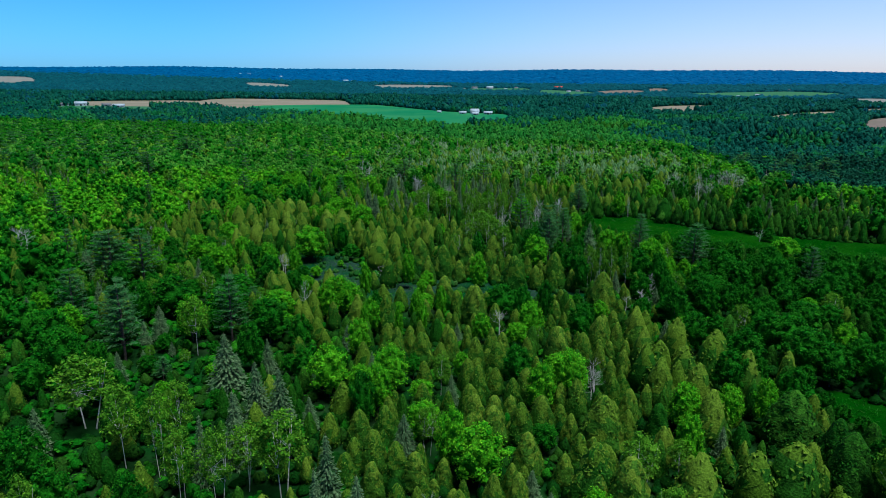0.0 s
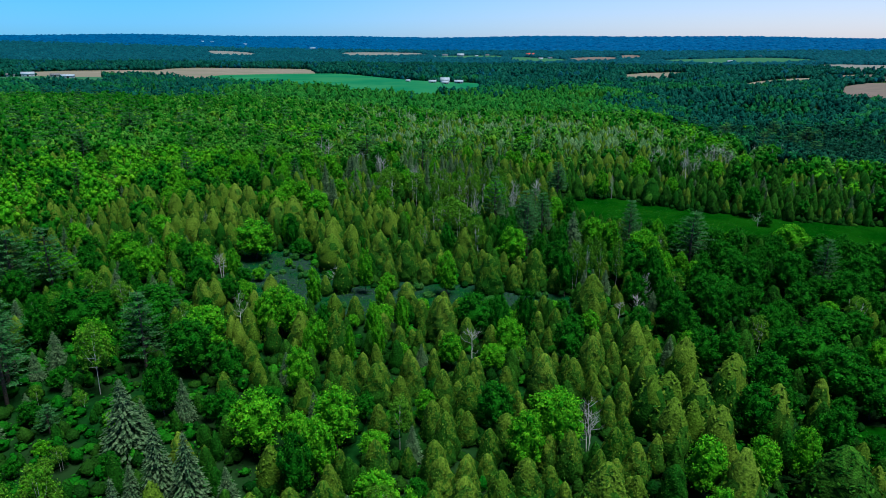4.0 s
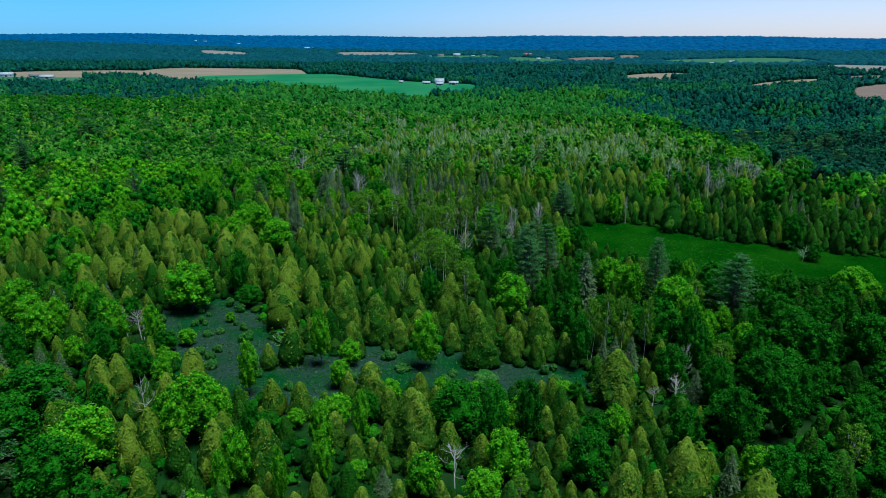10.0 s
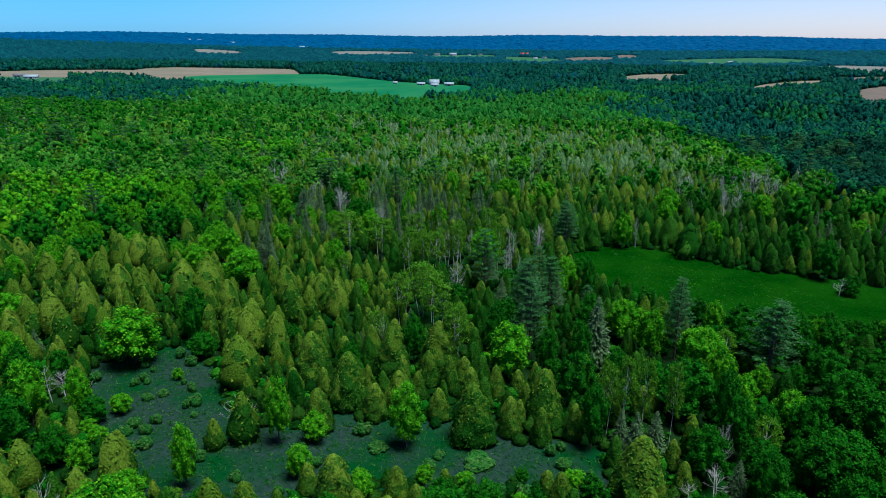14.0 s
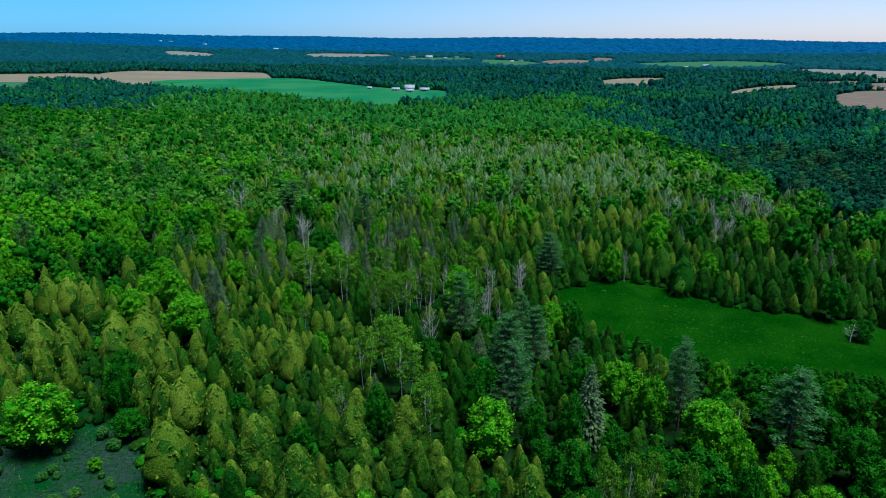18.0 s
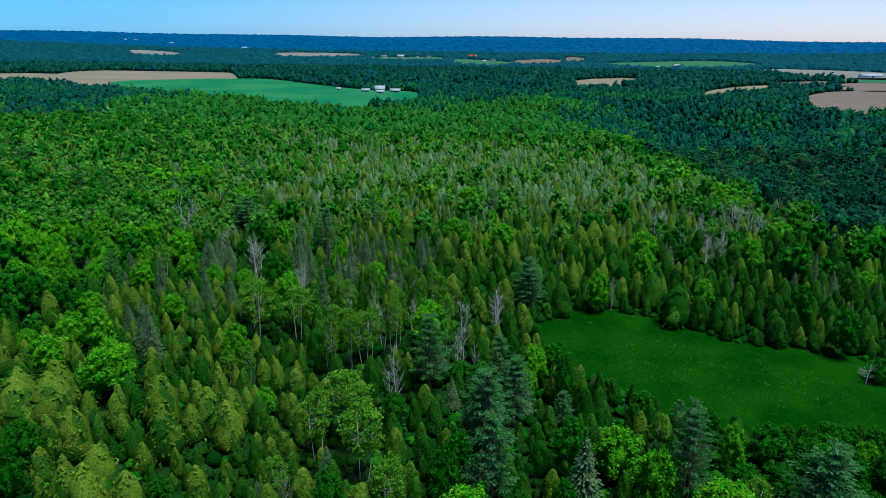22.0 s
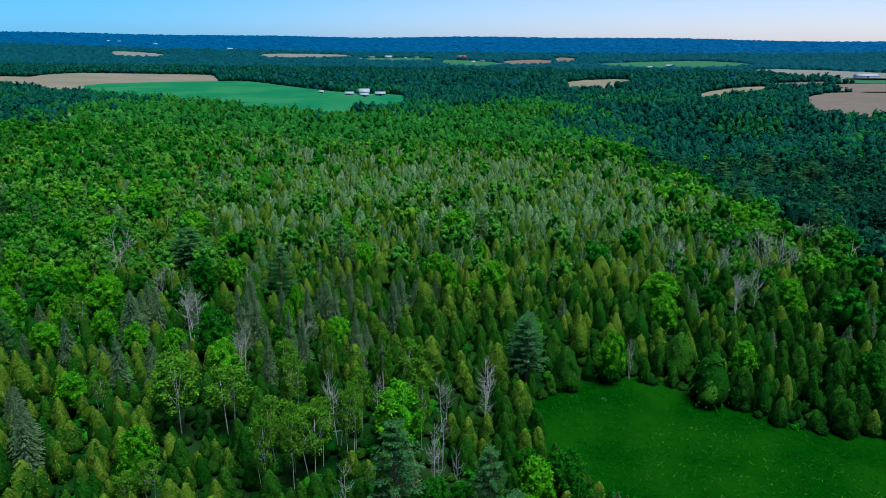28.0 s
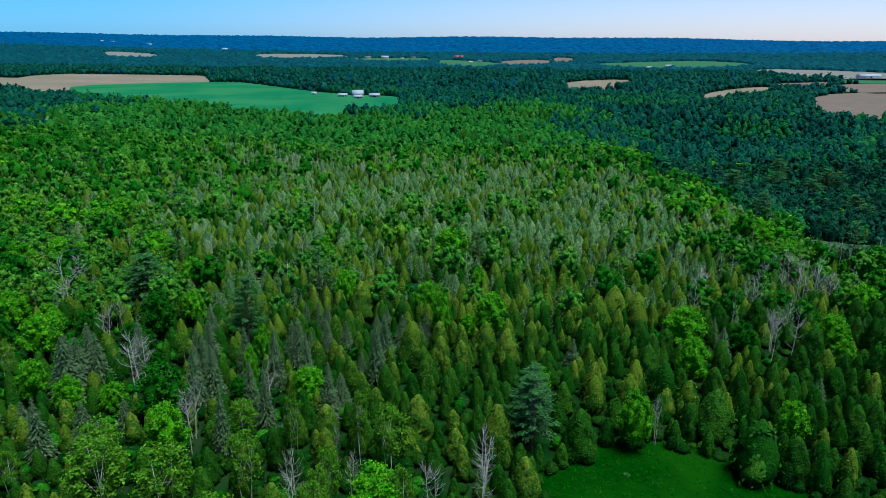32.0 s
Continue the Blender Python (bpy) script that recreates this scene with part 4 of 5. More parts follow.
plant("maple",
      (-63.2, 146.1, 10, 10.4), (-38.3, 130.2, 10, 5.7), (5.6, 121.5, 10, 9.3), (-39.0, 143.6, 10, 5.0), (33.3, 111.8, 10, 5.5), (26.0, 110.6, 10, 6.4),
      (24.5, 99.6, 10, 5.0), (40.4, 115.0, 10, 4.7), (-63.0, 140.2, 10, 7.1), (-47.0, 154.6, 10, 6.5), (-39.2, 139.2, 10, 2.7), (-31.7, 140.6, 10, 2.4),
      (-27.1, 145.2, 10, 3.2), (-24.2, 155.7, 10, 3.2), (-29.8, 152.8, 10, 3.9), (-108.6, 214.4, 10, 8.0), (-73.5, 185.0, 10, 4.8), (-1.8, 148.5, 10, 6.5),
      (78.2, 225.4, 10, 10.2), (36.8, 195.2, 10, 5.3), (-86.3, 264.4, 10, 7.6), (-70.0, 216.7, 10, 3.1), (40.8, 227.1, 10, 4.6), (-133.9, 419.9, 10, 12.1))
plant("maple",
      (-119.9, 420.1, 10, 12.1), (-126.6, 383.7, 10, 12.1), (-114.7, 384.2, 10, 10.4), (-117.0, 359.9, 10, 9.2), (-83.1, 385.4, 10, 7.8), (-26.1, 356.8, 10, 6.7),
      (-38.2, 322.1, 10, 3.9), (1.0, 398.6, 10, 11.0), (-4.8, 349.2, 10, 7.2), (8.6, 361.5, 10, 4.6), (53.6, 334.5, 10, 9.2), (85.7, 330.9, 10, 7.7),
      (102.9, 350.0, 10, 8.6), (102.1, 648.4, 10, 15.5), (113.2, 630.6, 10, 14.9), (121.7, 613.7, 10, 14.3), (111.0, 518.9, 10, 12.6), (108.0, 489.6, 10, 11.6),
      (89.1, 450.9, 10, 9.0), (105.6, 459.0, 10, 9.3), (99.8, 429.2, 10, 9.3), (103.1, 419.8, 10, 10.0), (109.1, 417.5, 10, 11.9), (109.5, 403.7, 10, 11.2))
plant("maple",
      (103.7, 389.5, 10, 8.8), (16.8, 549.4, 10, 5.5), (-29.6, 553.9, 10, 5.6), (-43.3, 565.6, 10, 6.4), (180.3, 642.3, 10, 19.2), (191.6, 637.5, 10, 15.2),
      (202.6, 526.6, 10, 11.7), (-37.9, 312.1, 10, 3.4), (-80.8, 445.0, 10, 6.6), (-214.6, 512.5, 10, 9.7), (-176.2, 513.2, 10, 6.9))
plant("ash",
      (-80.5, 158.6, 9.5, 12.8), (59.1, 135.1, 9.5, 8.6), (62.3, 160.7, 9.5, 10.2), (33.3, 164.3, 9.5, 9.4), (45.9, 179.3, 9.5, 10.1), (62.9, 177.1, 9.5, 8.5),
      (-39.7, 151.0, 9.5, 3.5), (9.7, 150.1, 9.5, 6.5), (24.6, 158.6, 9.5, 5.5), (33.7, 174.1, 9.5, 5.4), (53.8, 192.0, 9.5, 8.2), (48.1, 173.9, 9.5, 6.2),
      (27.0, 179.1, 9.5, 6.6), (39.7, 149.1, 9.5, 6.3), (-84.2, 186.4, 9.5, 6.6), (5.3, 210.2, 9.5, 4.8))
plant("dead",
      (-60.7, 158.2, 10, 4.2), (29.8, 181.5, 10, 2.9), (6.4, 285.5, 10, 4.9), (-1.8, 265.1, 10, 3.7), (86.7, 367.5, 12, 4.9), (91.6, 373.1, 12, 5.0),
      (89.1, 362.4, 12, 5.6), (97.3, 373.2, 12, 6.7), (96.2, 367.7, 12, 5.7), (99.0, 362.5, 12, 5.6), (80.2, 340.3, 12, 4.9), (73.5, 332.9, 12, 4.7),
      (100.2, 357.6, 12, 6.2), (107.6, 441.7, 12, 5.7), (97.4, 419.7, 12, 5.2), (-94.1, 347.9, 12, 8.9), (66.8, 359.9, 12, 6.3), (61.4, 348.6, 12, 5.2),
      (-21.9, 275.2, 12, 3.5), (-19.8, 270.9, 12, 5.0), (-16.7, 285.0, 12, 1.9))
plant("birch",
      (-11.9, 213.5, 12.5, 4.1))
plant("pine",
      (1.4, 234.0, 15, 7.9), (14.9, 293.8, 15, 8.8), (209.9, 576.0, 15, 16.5), (196.1, 589.4, 15, 17.0), (119.6, 442.7, 15, 10.9), (204.7, 514.8, 15, 14.0),
      (236.0, 595.2, 15, 13.8))
plant("spruce",
      (-74.1, 312.6, 12, 6.9))


def seen(x, y, m=12):
    """The ground that the flight overlooks."""
    return (y > 62) & (-x < 0.97 * y + m) & (x < np.maximum(0.56 * y, 0.68 * (y - 195)) + m)


def in_open(x, y):
    hit = np.zeros(np.shape(x), bool)
    for p in OPEN:
        hit |= inside(p, x, y)
    return hit


def scatter(step, y0, y1, x0, x1, jitter=.42):
    gx, gy = np.meshgrid(np.arange(x0, x1, step), np.arange(y0, y1, step))
    gx = gx + (np.arange(gx.shape[0])[:, None] % 2) * step / 2
    x = (gx + rng.uniform(-jitter, jitter, gx.shape) * step).ravel()
    y = (gy + rng.uniform(-jitter, jitter, gy.shape) * step).ravel()
    ok = seen(x, y) & ~in_open(x, y)
    return x[ok], y[ok]


ORDER = ("cedar", "green_cedar", "maple", "ash", "birch", "spruce", "pine", "dead")
# centre x, y, half widths, weight, shares of the kinds in that order
ZONES = (
    (-85, 105, 35, 40, 3.0, (.08, .30, .05, .34, .06, .12, .05, .01)),
    (62, 290, 62, 17, 6.0, (.02, .96, 0, 0, 0, .02, 0, 0)),
    (34, 240, 26, 12, 4.0, (.10, .62, .05, .10, .01, .02, .10, 0)),
    (-15, 110, 42, 40, 2.2, (.58, .20, .08, .06, .02, .05, 0, .01)),
    (34, 108, 28, 40, 3.0, (.66, .20, .02, .06, .02, .04, 0, 0)),
    (62, 175, 26, 45, 3.5, (.03, .12, .08, .72, .03, 0, .02, 0)),
    (-105, 160, 40, 35, 2.0, (.08, .10, .22, .42, .08, .04, .06, 0)),
    (-20, 160, 48, 20, 2.6, (.42, .22, .20, .12, .03, .01, 0, 0)),
    (-102, 228, 42, 32, 3.2, (.72, .12, .08, .06, 0, .02, 0, 0)),
    (-35, 235, 38, 36, 2.6, (.46, .36, .05, .05, .03, .05, 0, 0)),
    (20, 225, 26, 22, 2.6, (.10, .44, .08, .22, .04, .04, .08, 0)),
    (-150, 330, 65, 60, 2.8, (.06, .06, .62, .20, .03, .02, .01, 0)),
    (-55, 300, 36, 36, 2.8, (.32, .40, .07, .06, .05, .08, .01, .01)),
    (20, 325, 62, 38, 3.4, (.52, .40, .05, .01, 0, .02, 0, 0)),
    (90, 320, 35, 50, 2.6, (.24, .52, .06, .14, 0, .04, 0, 0)),
    (-60, 385, 70, 38, 3.4, (.42, .38, .07, .02, .02, .07, .01, .01)),
    (15, 490, 108, 122, 5.4, (.34, .08, .015, 0, .01, .53, 0, .025)),
    (-165, 500, 75, 110, 2.4, (.28, .22, .17, .06, .04, .22, 0, .01)),
    (-40, 600, 90, 30, 2.4, (.16, .14, .16, .04, .02, .40, 0, .08)),
    (-280, 840, 330, 210, 2.0, (.02, .06, .62, .26, .02, .02, 0, 0)),
    (-40, 755, 220, 115, 4.0, (.01, .05, .72, .19, .01, .02, 0, 0)),
    (-102, 612, 34, 30, 12.0, (.04, .03, .02, .03, .06, .50, 0, .32)),
    (116, 500, 14, 110, 2.0, (.14, .30, .20, .24, 0, .12, 0, 0)),
    (105, 385, 22, 28, 3.0, (.12, .28, .16, .20, .05, .05, 0, .14)),
    (235, 490, 95, 160, 4.0, (.02, .16, .12, .50, .03, .09, .06, .02)),
    (-260, 430, 90, 110, 2.2, (.24, .22, .13, .15, .06, .17, .03, 0)),
    (-330, 700, 190, 160, 1.6, (.02, .08, .30, .50, .02, .04, .04, 0)),
    (300, 800, 260, 200, 2.0, (0, .08, .20, .60, .03, .05, .04, 0)),
)


def kinds_at(x, y):
    w = np.zeros((len(x), len(ORDER))) + np.array((.04, .1, .25, .5, .02, .05, .04, 0)) * 0.02
    xs = x + 9 * np.sin(y / 17 + x / 29)
    ys = y + 9 * np.sin(x / 13 - y / 37)
    for cx, cy, a, b, k, share in ZONES:
        g = k * np.exp(-(((xs - cx) / a) ** 2) ** 1.5 - (((ys - cy) / b) ** 2) ** 1.5)
        w += g[:, None] * np.array(share)
    w /= w.sum(1, keepdims=True)
    return (np.cumsum(w, 1) < rng.uniform(0, 1, (len(x), 1))).sum(1).clip(0, len(ORDER) - 1)


TALL = {"cedar": (4.4, 8.0), "green_cedar": (4.0, 7.4), "maple": (6.5, 11.5), "ash": (6, 13), "birch": (8, 11.5), "spruce": (6, 9.0), "pine": (13, 18), "dead": (8, 13), "shrub": (1.5, 3)}
WIDE = {"cedar": (.52, .74), "green_cedar": (.48, .68), "maple": (.58, .85), "ash": (.58, .85), "birch": (.42, .56), "spruce": (.42, .55), "pine": (.42, .55), "dead": (.40, .6), "shrub": (1.0, 1.6)}


def sized(kind, n):
    h = rng.uniform(*TALL[kind], n)
    return h, h * rng.uniform(*WIDE[kind], n)


near = list(PLANTED)
px, py = np.array([p[1] for p in PLANTED]), np.array([p[2] for p in PLANTED])
ph, pw = np.array([p[3] for p in PLANTED]), np.array([p[4] for p in PLANTED])


def settled(x, y, w, x0, y0, w0, close):
    """Which of the seedlings keep their place: crowns may only overlap a little."""
    ax, ay, aw = np.concatenate((x0, x)), np.concatenate((y0, y)), np.concatenate((w0, w))
    n0 = len(x0)
    kept = np.zeros(len(ax), bool)
    kept[:n0] = True
    for i in range(n0, len(ax)):
        near_by = kept[:i] & (np.abs(ay[:i] - ay[i]) < 12)
        d = np.hypot(ax[:i][near_by] - ax[i], ay[:i][near_by] - ay[i])
        kept[i] = not (d < close * (aw[:i][near_by] + aw[i])).any()
    return kept[n0:]


def seedlings(step, y0, y1, x0, x1):
    x, y = scatter(step, y0, y1, x0, x1)
    mixed = rng.permutation(len(x))
    x, y = x[mixed], y[mixed]
    ks = kinds_at(x, y)
    h, w = np.zeros(len(x)), np.zeros(len(x))
    for k, kind in enumerate(ORDER):
        h[ks == k], w[ks == k] = sized(kind, int((ks == k).sum()))
    return x, y, ks, h, w


x, y, ks, h, w = seedlings(2.9, 60, 345, -340, 200)
# growth is kept low on the near side of open ground and of trees that stand out, to fit the camera's view
cap = np.full(len(x), 99.0)
for step in (20, 17, 14, 11, 8, 5, 2):
    for p in OPEN[:4]:
        cap[inside(p, x, y + step)] = 2.0 + .5 * step
    if step < 13:
        before = ((np.abs(x[:, None] - px) < pw * .4) & (np.abs(y[:, None] + step - py) < 2)) * ph
        cap = np.where(before.max(1) > 0, np.minimum(cap, .42 * before.max(1) + .45 * step), cap)
hollow = inside(rounded(((-92, 130), (-72, 134), (-58, 112), (-54, 92), (-66, 88), (-76, 104)), 2), x, y)
grow = np.minimum(1, cap / h) * np.where(hollow, .5, 1)
h, w = h * grow, w * grow ** .7
keep = settled(x, y, w, px, py, pw, .395)
keep &= rng.uniform(0, 1, len(x)) < np.where((x < -50) & (y < 150), .58, 1.0)
near += [(ORDER[k], *v) for k, *v in zip(ks[keep], x[keep], y[keep], h[keep], w[keep])]

# low shrubs of the clearing and the glades
for poly, n in ((OPEN[1], 46), (OPEN[3], 8)):
    lo, hi = poly.min(0), poly.max(0)
    q = rng.uniform(lo, hi, (n * 3, 2))
    q = q[inside(poly, q[:, 0], q[:, 1])][:n]
    for a, b in q:
        if np.hypot(a - px, b - py).min() > 2.5:
            h = rng.uniform(1.4, 3.2)
            near.append(("shrub", a, b, h, h * rng.uniform(.7, 1.1)))

# towards the meadow and along its far side the cedars are of a deeper green, shade on their sides painted in
deeper = np.random.RandomState(8)
deep = []
for k, a, b, h, w in near:
    if k in ("cedar", "green_cedar") and a > (46 if b < 150 else 42) + deeper.uniform(-8, 8) and deeper.uniform() < (.75 if b < 262 else .45):
        wall = b > 262
        k, h, w = "dark_cedar", h * (1.25 if wall else 1), w * (1.4 if wall else 1.1)
    deep.append((k, a, b, h, w))
near = deep

PROTO = {}


def prototypes(kind, n):
    spec = KINDS[kind]
    made = []
    for k in range(n):
        r = np.random.RandomState(100 + 17 * k + len(kind) * 5 + ord(kind[0]))
        crown, wood = shape_of(kind, r, 0)
        lit_top = crown[2].astype(int) if "lit_top" in spec else None
        crown_mesh = mesh_of("crown", crown[:2], [spec["foliage"], spec.get("lit_top", spec["foliage"])], lit_top, smooth=True)
        trunk_mesh = mesh_of("trunk", wood, [spec["bark"]], smooth=True) if kind != "dead" else None
        made.append((crown_mesh, trunk_mesh))
    PROTO[kind] = made


def stand(kind, which, x, y, h, w):
    """One tree of its own: an empty at its foot with its trunk and crown."""
    spec = KINDS[kind]
    crown_mesh, trunk_mesh = PROTO[kind][which]
    base = {"spruce": 3.8, "maple": 7.0, "ash": 7.0}.get(kind, 5.0)
    m = Matrix.LocRotScale((x, y, float(height(x, y))), Euler((0, 0, rng.uniform(0, 6.28))), (w / base, w / base, h / 10))
    if kind == "dead":
        ob = new(spec["thing"], crown_mesh)
    else:
        ob = new(spec["thing"])
        part("trunk", trunk_mesh, ob)
        part("crown", crown_mesh, ob)
    ob.matrix_basis = m
    return tagged(ob, spec["label"], spec["category"], spec["group"])


def joined_wood(name, rows, level, label, leaves=None):
    """Many trees in one mesh, for woods that nobody could count."""
    vs, ps, sl, at = [], [], [], 0
    mats = []
    by = {}
    for r_ in rows:
        by.setdefault(r_[0], []).append(r_[1:])
    for kind, items in by.items():
        spec = dict(KINDS[kind])
        # far trees take the leaf copies with haze in their colour
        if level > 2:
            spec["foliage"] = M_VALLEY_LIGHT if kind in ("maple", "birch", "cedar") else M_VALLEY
        if level == 2 and kind == "spruce":
            spec["foliage"] = M_TAMARACK
        if leaves and kind in leaves:
            spec["foliage"] = leaves[kind]
        for m in (spec["foliage"], spec["bark"], spec.get("lit_top", spec["bark"])):
            if m not in mats:
                mats.append(m)
        items = np.array(items, float)
        variants = 6
        which = rng.randint(0, variants, len(items))
        for k in range(variants):
            it = items[which == k]
            if not len(it):
                continue
            crown, wood = shape_of(kind, np.random.RandomState(900 + 31 * k + level * 7 + ord(kind[0])), level)
            lit_top = crown[2] if "lit_top" in spec and level < 3 else None
            crown = crown[:2]
            if kind == "dead" or level >= 2 and kind != "birch":
                v, p = crown
                s = np.full(len(p), mats.index(spec["foliage"]))
            else:
                v, p = joined(crown, wood)
                s = np.concatenate((np.full(len(crown[1]), mats.index(spec["foliage"])), np.full(len(wood[1]), mats.index(spec["bark"]))))
            if lit_top is not None:
                s[:len(lit_top)][lit_top] = mats.index(spec["lit_top"])
            base = {"spruce": 3.8, "maple": 7.0, "ash": 7.0}.get(kind, 5.0)
            a = rng.uniform(0, 6.28, len(it))
            c, s_, w, h = np.cos(a), np.sin(a), it[:, 3] / base, it[:, 2] / 10
            X = (v[:, 0] * c[:, None] - v[:, 1] * s_[:, None]) * w[:, None] + it[:, 0:1]
            Y = (v[:, 0] * s_[:, None] + v[:, 1] * c[:, None]) * w[:, None] + it[:, 1:2]
            Z = v[:, 2] * h[:, None] + height(it[:, 0], it[:, 1])[:, None]
            vs.append(np.stack((X, Y, Z), 2).reshape(-1, 3))
            ps.append((p[None] + (np.arange(len(it)) * len(v))[:, None, None]).reshape(-1, 4) + at)
            sl.append(np.tile(s, len(it)))
            at += len(it) * len(v)
    me = mesh_of(name, (np.concatenate(vs), np.concatenate(ps)), mats, np.concatenate(sl), smooth=True)
    return tagged(new(name, me), label, "woods", kind="stuff")


# the trees that the flight passes nearest stand alone, up to three hundred of a kind
LIMIT = {"cedar": 290, "green_cedar": 290, "dark_cedar": 200, "maple": 220, "ash": 260, "birch": 140, "spruce": 170, "pine": 60, "dead": 110, "shrub": 110}
near_rest = []
for kind in KINDS:
    prototypes(kind, 7 if kind in ("cedar", "green_cedar", "dark_cedar", "maple", "ash") else 5)
    rows = [r_ for r_ in near if r_[0] == kind]
    rows.sort(key=lambda r_: abs(r_[1] + 8) + 0.12 * abs(r_[2] - 190))
    for n, (k, x, y, h, w) in enumerate(rows):
        if n < LIMIT[kind]:
            stand(k, n % len(PROTO[k]), x, y, h, w)
        else:
            near_rest.append((k, x, y, h, w))
joined_wood("woodland", near_rest, 1, "mixed cedars and leafy trees of the near woods")
# young growth that fills the gaps under and between the trees; the shade there is put into its dark leaves
x, y, ks, h, w = seedlings(2.7, 62, 345, -330, 190)
ax, ay, aw = (np.array([r_[k] for r_ in near]) for k in (1, 2, 4))
h, w = rng.uniform(.9, 2.8, len(x)), rng.uniform(2.2, 3.8, len(x))
free = np.array([(np.hypot(ax - a, ay - b) > .22 * (aw + c)).all() for a, b, c in zip(x, y, w)])
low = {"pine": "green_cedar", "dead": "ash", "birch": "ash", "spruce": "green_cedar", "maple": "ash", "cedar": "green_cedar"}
leaves = {"ash": M_ASH, "green_cedar": M_CEDAR_SHADED}
joined_wood("undergrowth", [(low.get(ORDER[k], ORDER[k]), *v) for k, *v in zip(ks[free], x[free], y[free], h[free], w[free])], 3, "low young cedars and bushes between the trees, coloured dark as in shade", leaves)


def sown(step, y0, y1, x0, x1, grow=1.0):
    x, y = scatter(step, y0, y1, x0, x1)
    ks = kinds_at(x, y)
    rows = []
    for k, kind in enumerate(ORDER):
        s = ks == k
        h, w = sized(kind, int(s.sum()))
        rows += [(kind, *t) for t in zip(x[s], y[s], h * grow, w * grow * (1.25 if grow > 1 else 1))]
    return rows


rows = sown(3.4, 345, 480, -480, 260) + sown(4.2, 480, 640, -640, 360)
over_edge = [r_ for r_ in rows if r_[1] > 122 + 6 * math.sin(r_[2] / 19) and r_[2] > 352]
below = set(over_edge)
rows = [r_ for r_ in rows if r_ not in below]
rows = [(k, a, b, h * .85, w * 1.5) if k == "spruce" else (k, a, b, h, w) for k, a, b, h, w in rows]
leafy = [r_ for r_ in rows if -190 < r_[1] < 130 and r_[2] < (440 if r_[0] in ("maple", "ash") else 395)]
below = set(leafy)
rows = [r_ for r_ in rows if r_ not in below]
joined_wood("foot_woods", leafy, 1, "cedars and leafy trees at the foot of the hill", {"spruce": M_TAMARACK, "maple": M_HILL_LEAF})
joined_wood("hill_woods", rows, 2, "mixed olive, grey and green woods over the hill", {"maple": M_HILL_LEAF})
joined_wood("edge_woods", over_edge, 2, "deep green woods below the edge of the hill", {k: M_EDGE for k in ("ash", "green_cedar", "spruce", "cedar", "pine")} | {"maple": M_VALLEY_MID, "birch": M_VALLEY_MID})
soft = np.random.RandomState(4)


def leafier(rows):
    """Valley woods: mostly broad leafy trees, lighter groves here, dark pointed ones there, tall and low by turns."""
    out = []
    for kind, a, b, h, w in rows:
        grove = math.sin(a / 37 + 1.3 * math.sin(b / 53)) * math.sin(b / 29 + a / 71)
        rise = 1 + .28 * math.sin(a / 19 + 2 * math.sin(b / 43)) * math.sin(b / 24 - a / 50)
        luck = soft.uniform()
        kind = "maple" if grove > .42 and luck < .7 else "green_cedar" if grove < -.55 and luck < .4 else "ash" if kind in ("cedar", "green_cedar", "spruce", "pine") and luck < .8 else kind
        if kind == "maple" and grove < .2 and luck < .8:
            kind = "ash"
        out.append((kind, a, b, min(h, 11) * soft.uniform(.8, 1.1) * rise, max(w, 5.5) * soft.uniform(.8, 1.45)))
    return out


rows = leafier(sown(6.5, 640, 1080, -1080, 660, 1.0))
sunny = [r_ if r_[0] != "ash" or soft.uniform() < .5 else ("maple", *r_[1:]) for r_ in rows if -330 < r_[1] + soft.normal(0, 25) < 95 + .12 * (r_[2] - 640) + 22 * math.sin(r_[2] / 33) and r_[2] + soft.normal(0, 30) < 870 + 40 * math.sin(r_[1] / 60)]
below = {r_[1:3] for r_ in sunny}
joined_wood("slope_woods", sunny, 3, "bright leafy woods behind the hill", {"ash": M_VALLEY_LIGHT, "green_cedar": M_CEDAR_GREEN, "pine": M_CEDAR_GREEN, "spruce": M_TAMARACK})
joined_wood("valley_woods", [r_ for r_ in rows if r_[1:3] not in below], 3, "dark green haze-tinted woods of the valley", {k: M_VALLEY for k in ("cedar", "ash")} | {"maple": M_VALLEY_MID, "birch": M_VALLEY_MID})
joined_wood("distant_woods", leafier(sown(12.5, 1080, 1750, -1750, 1150, 1.1)), 3, "dark haze-tinted distant woods between the fields", {k: M_FAR for k in ("pine", "green_cedar", "spruce", "cedar")} | {k: M_VALLEY for k in ("ash", "maple", "birch")})


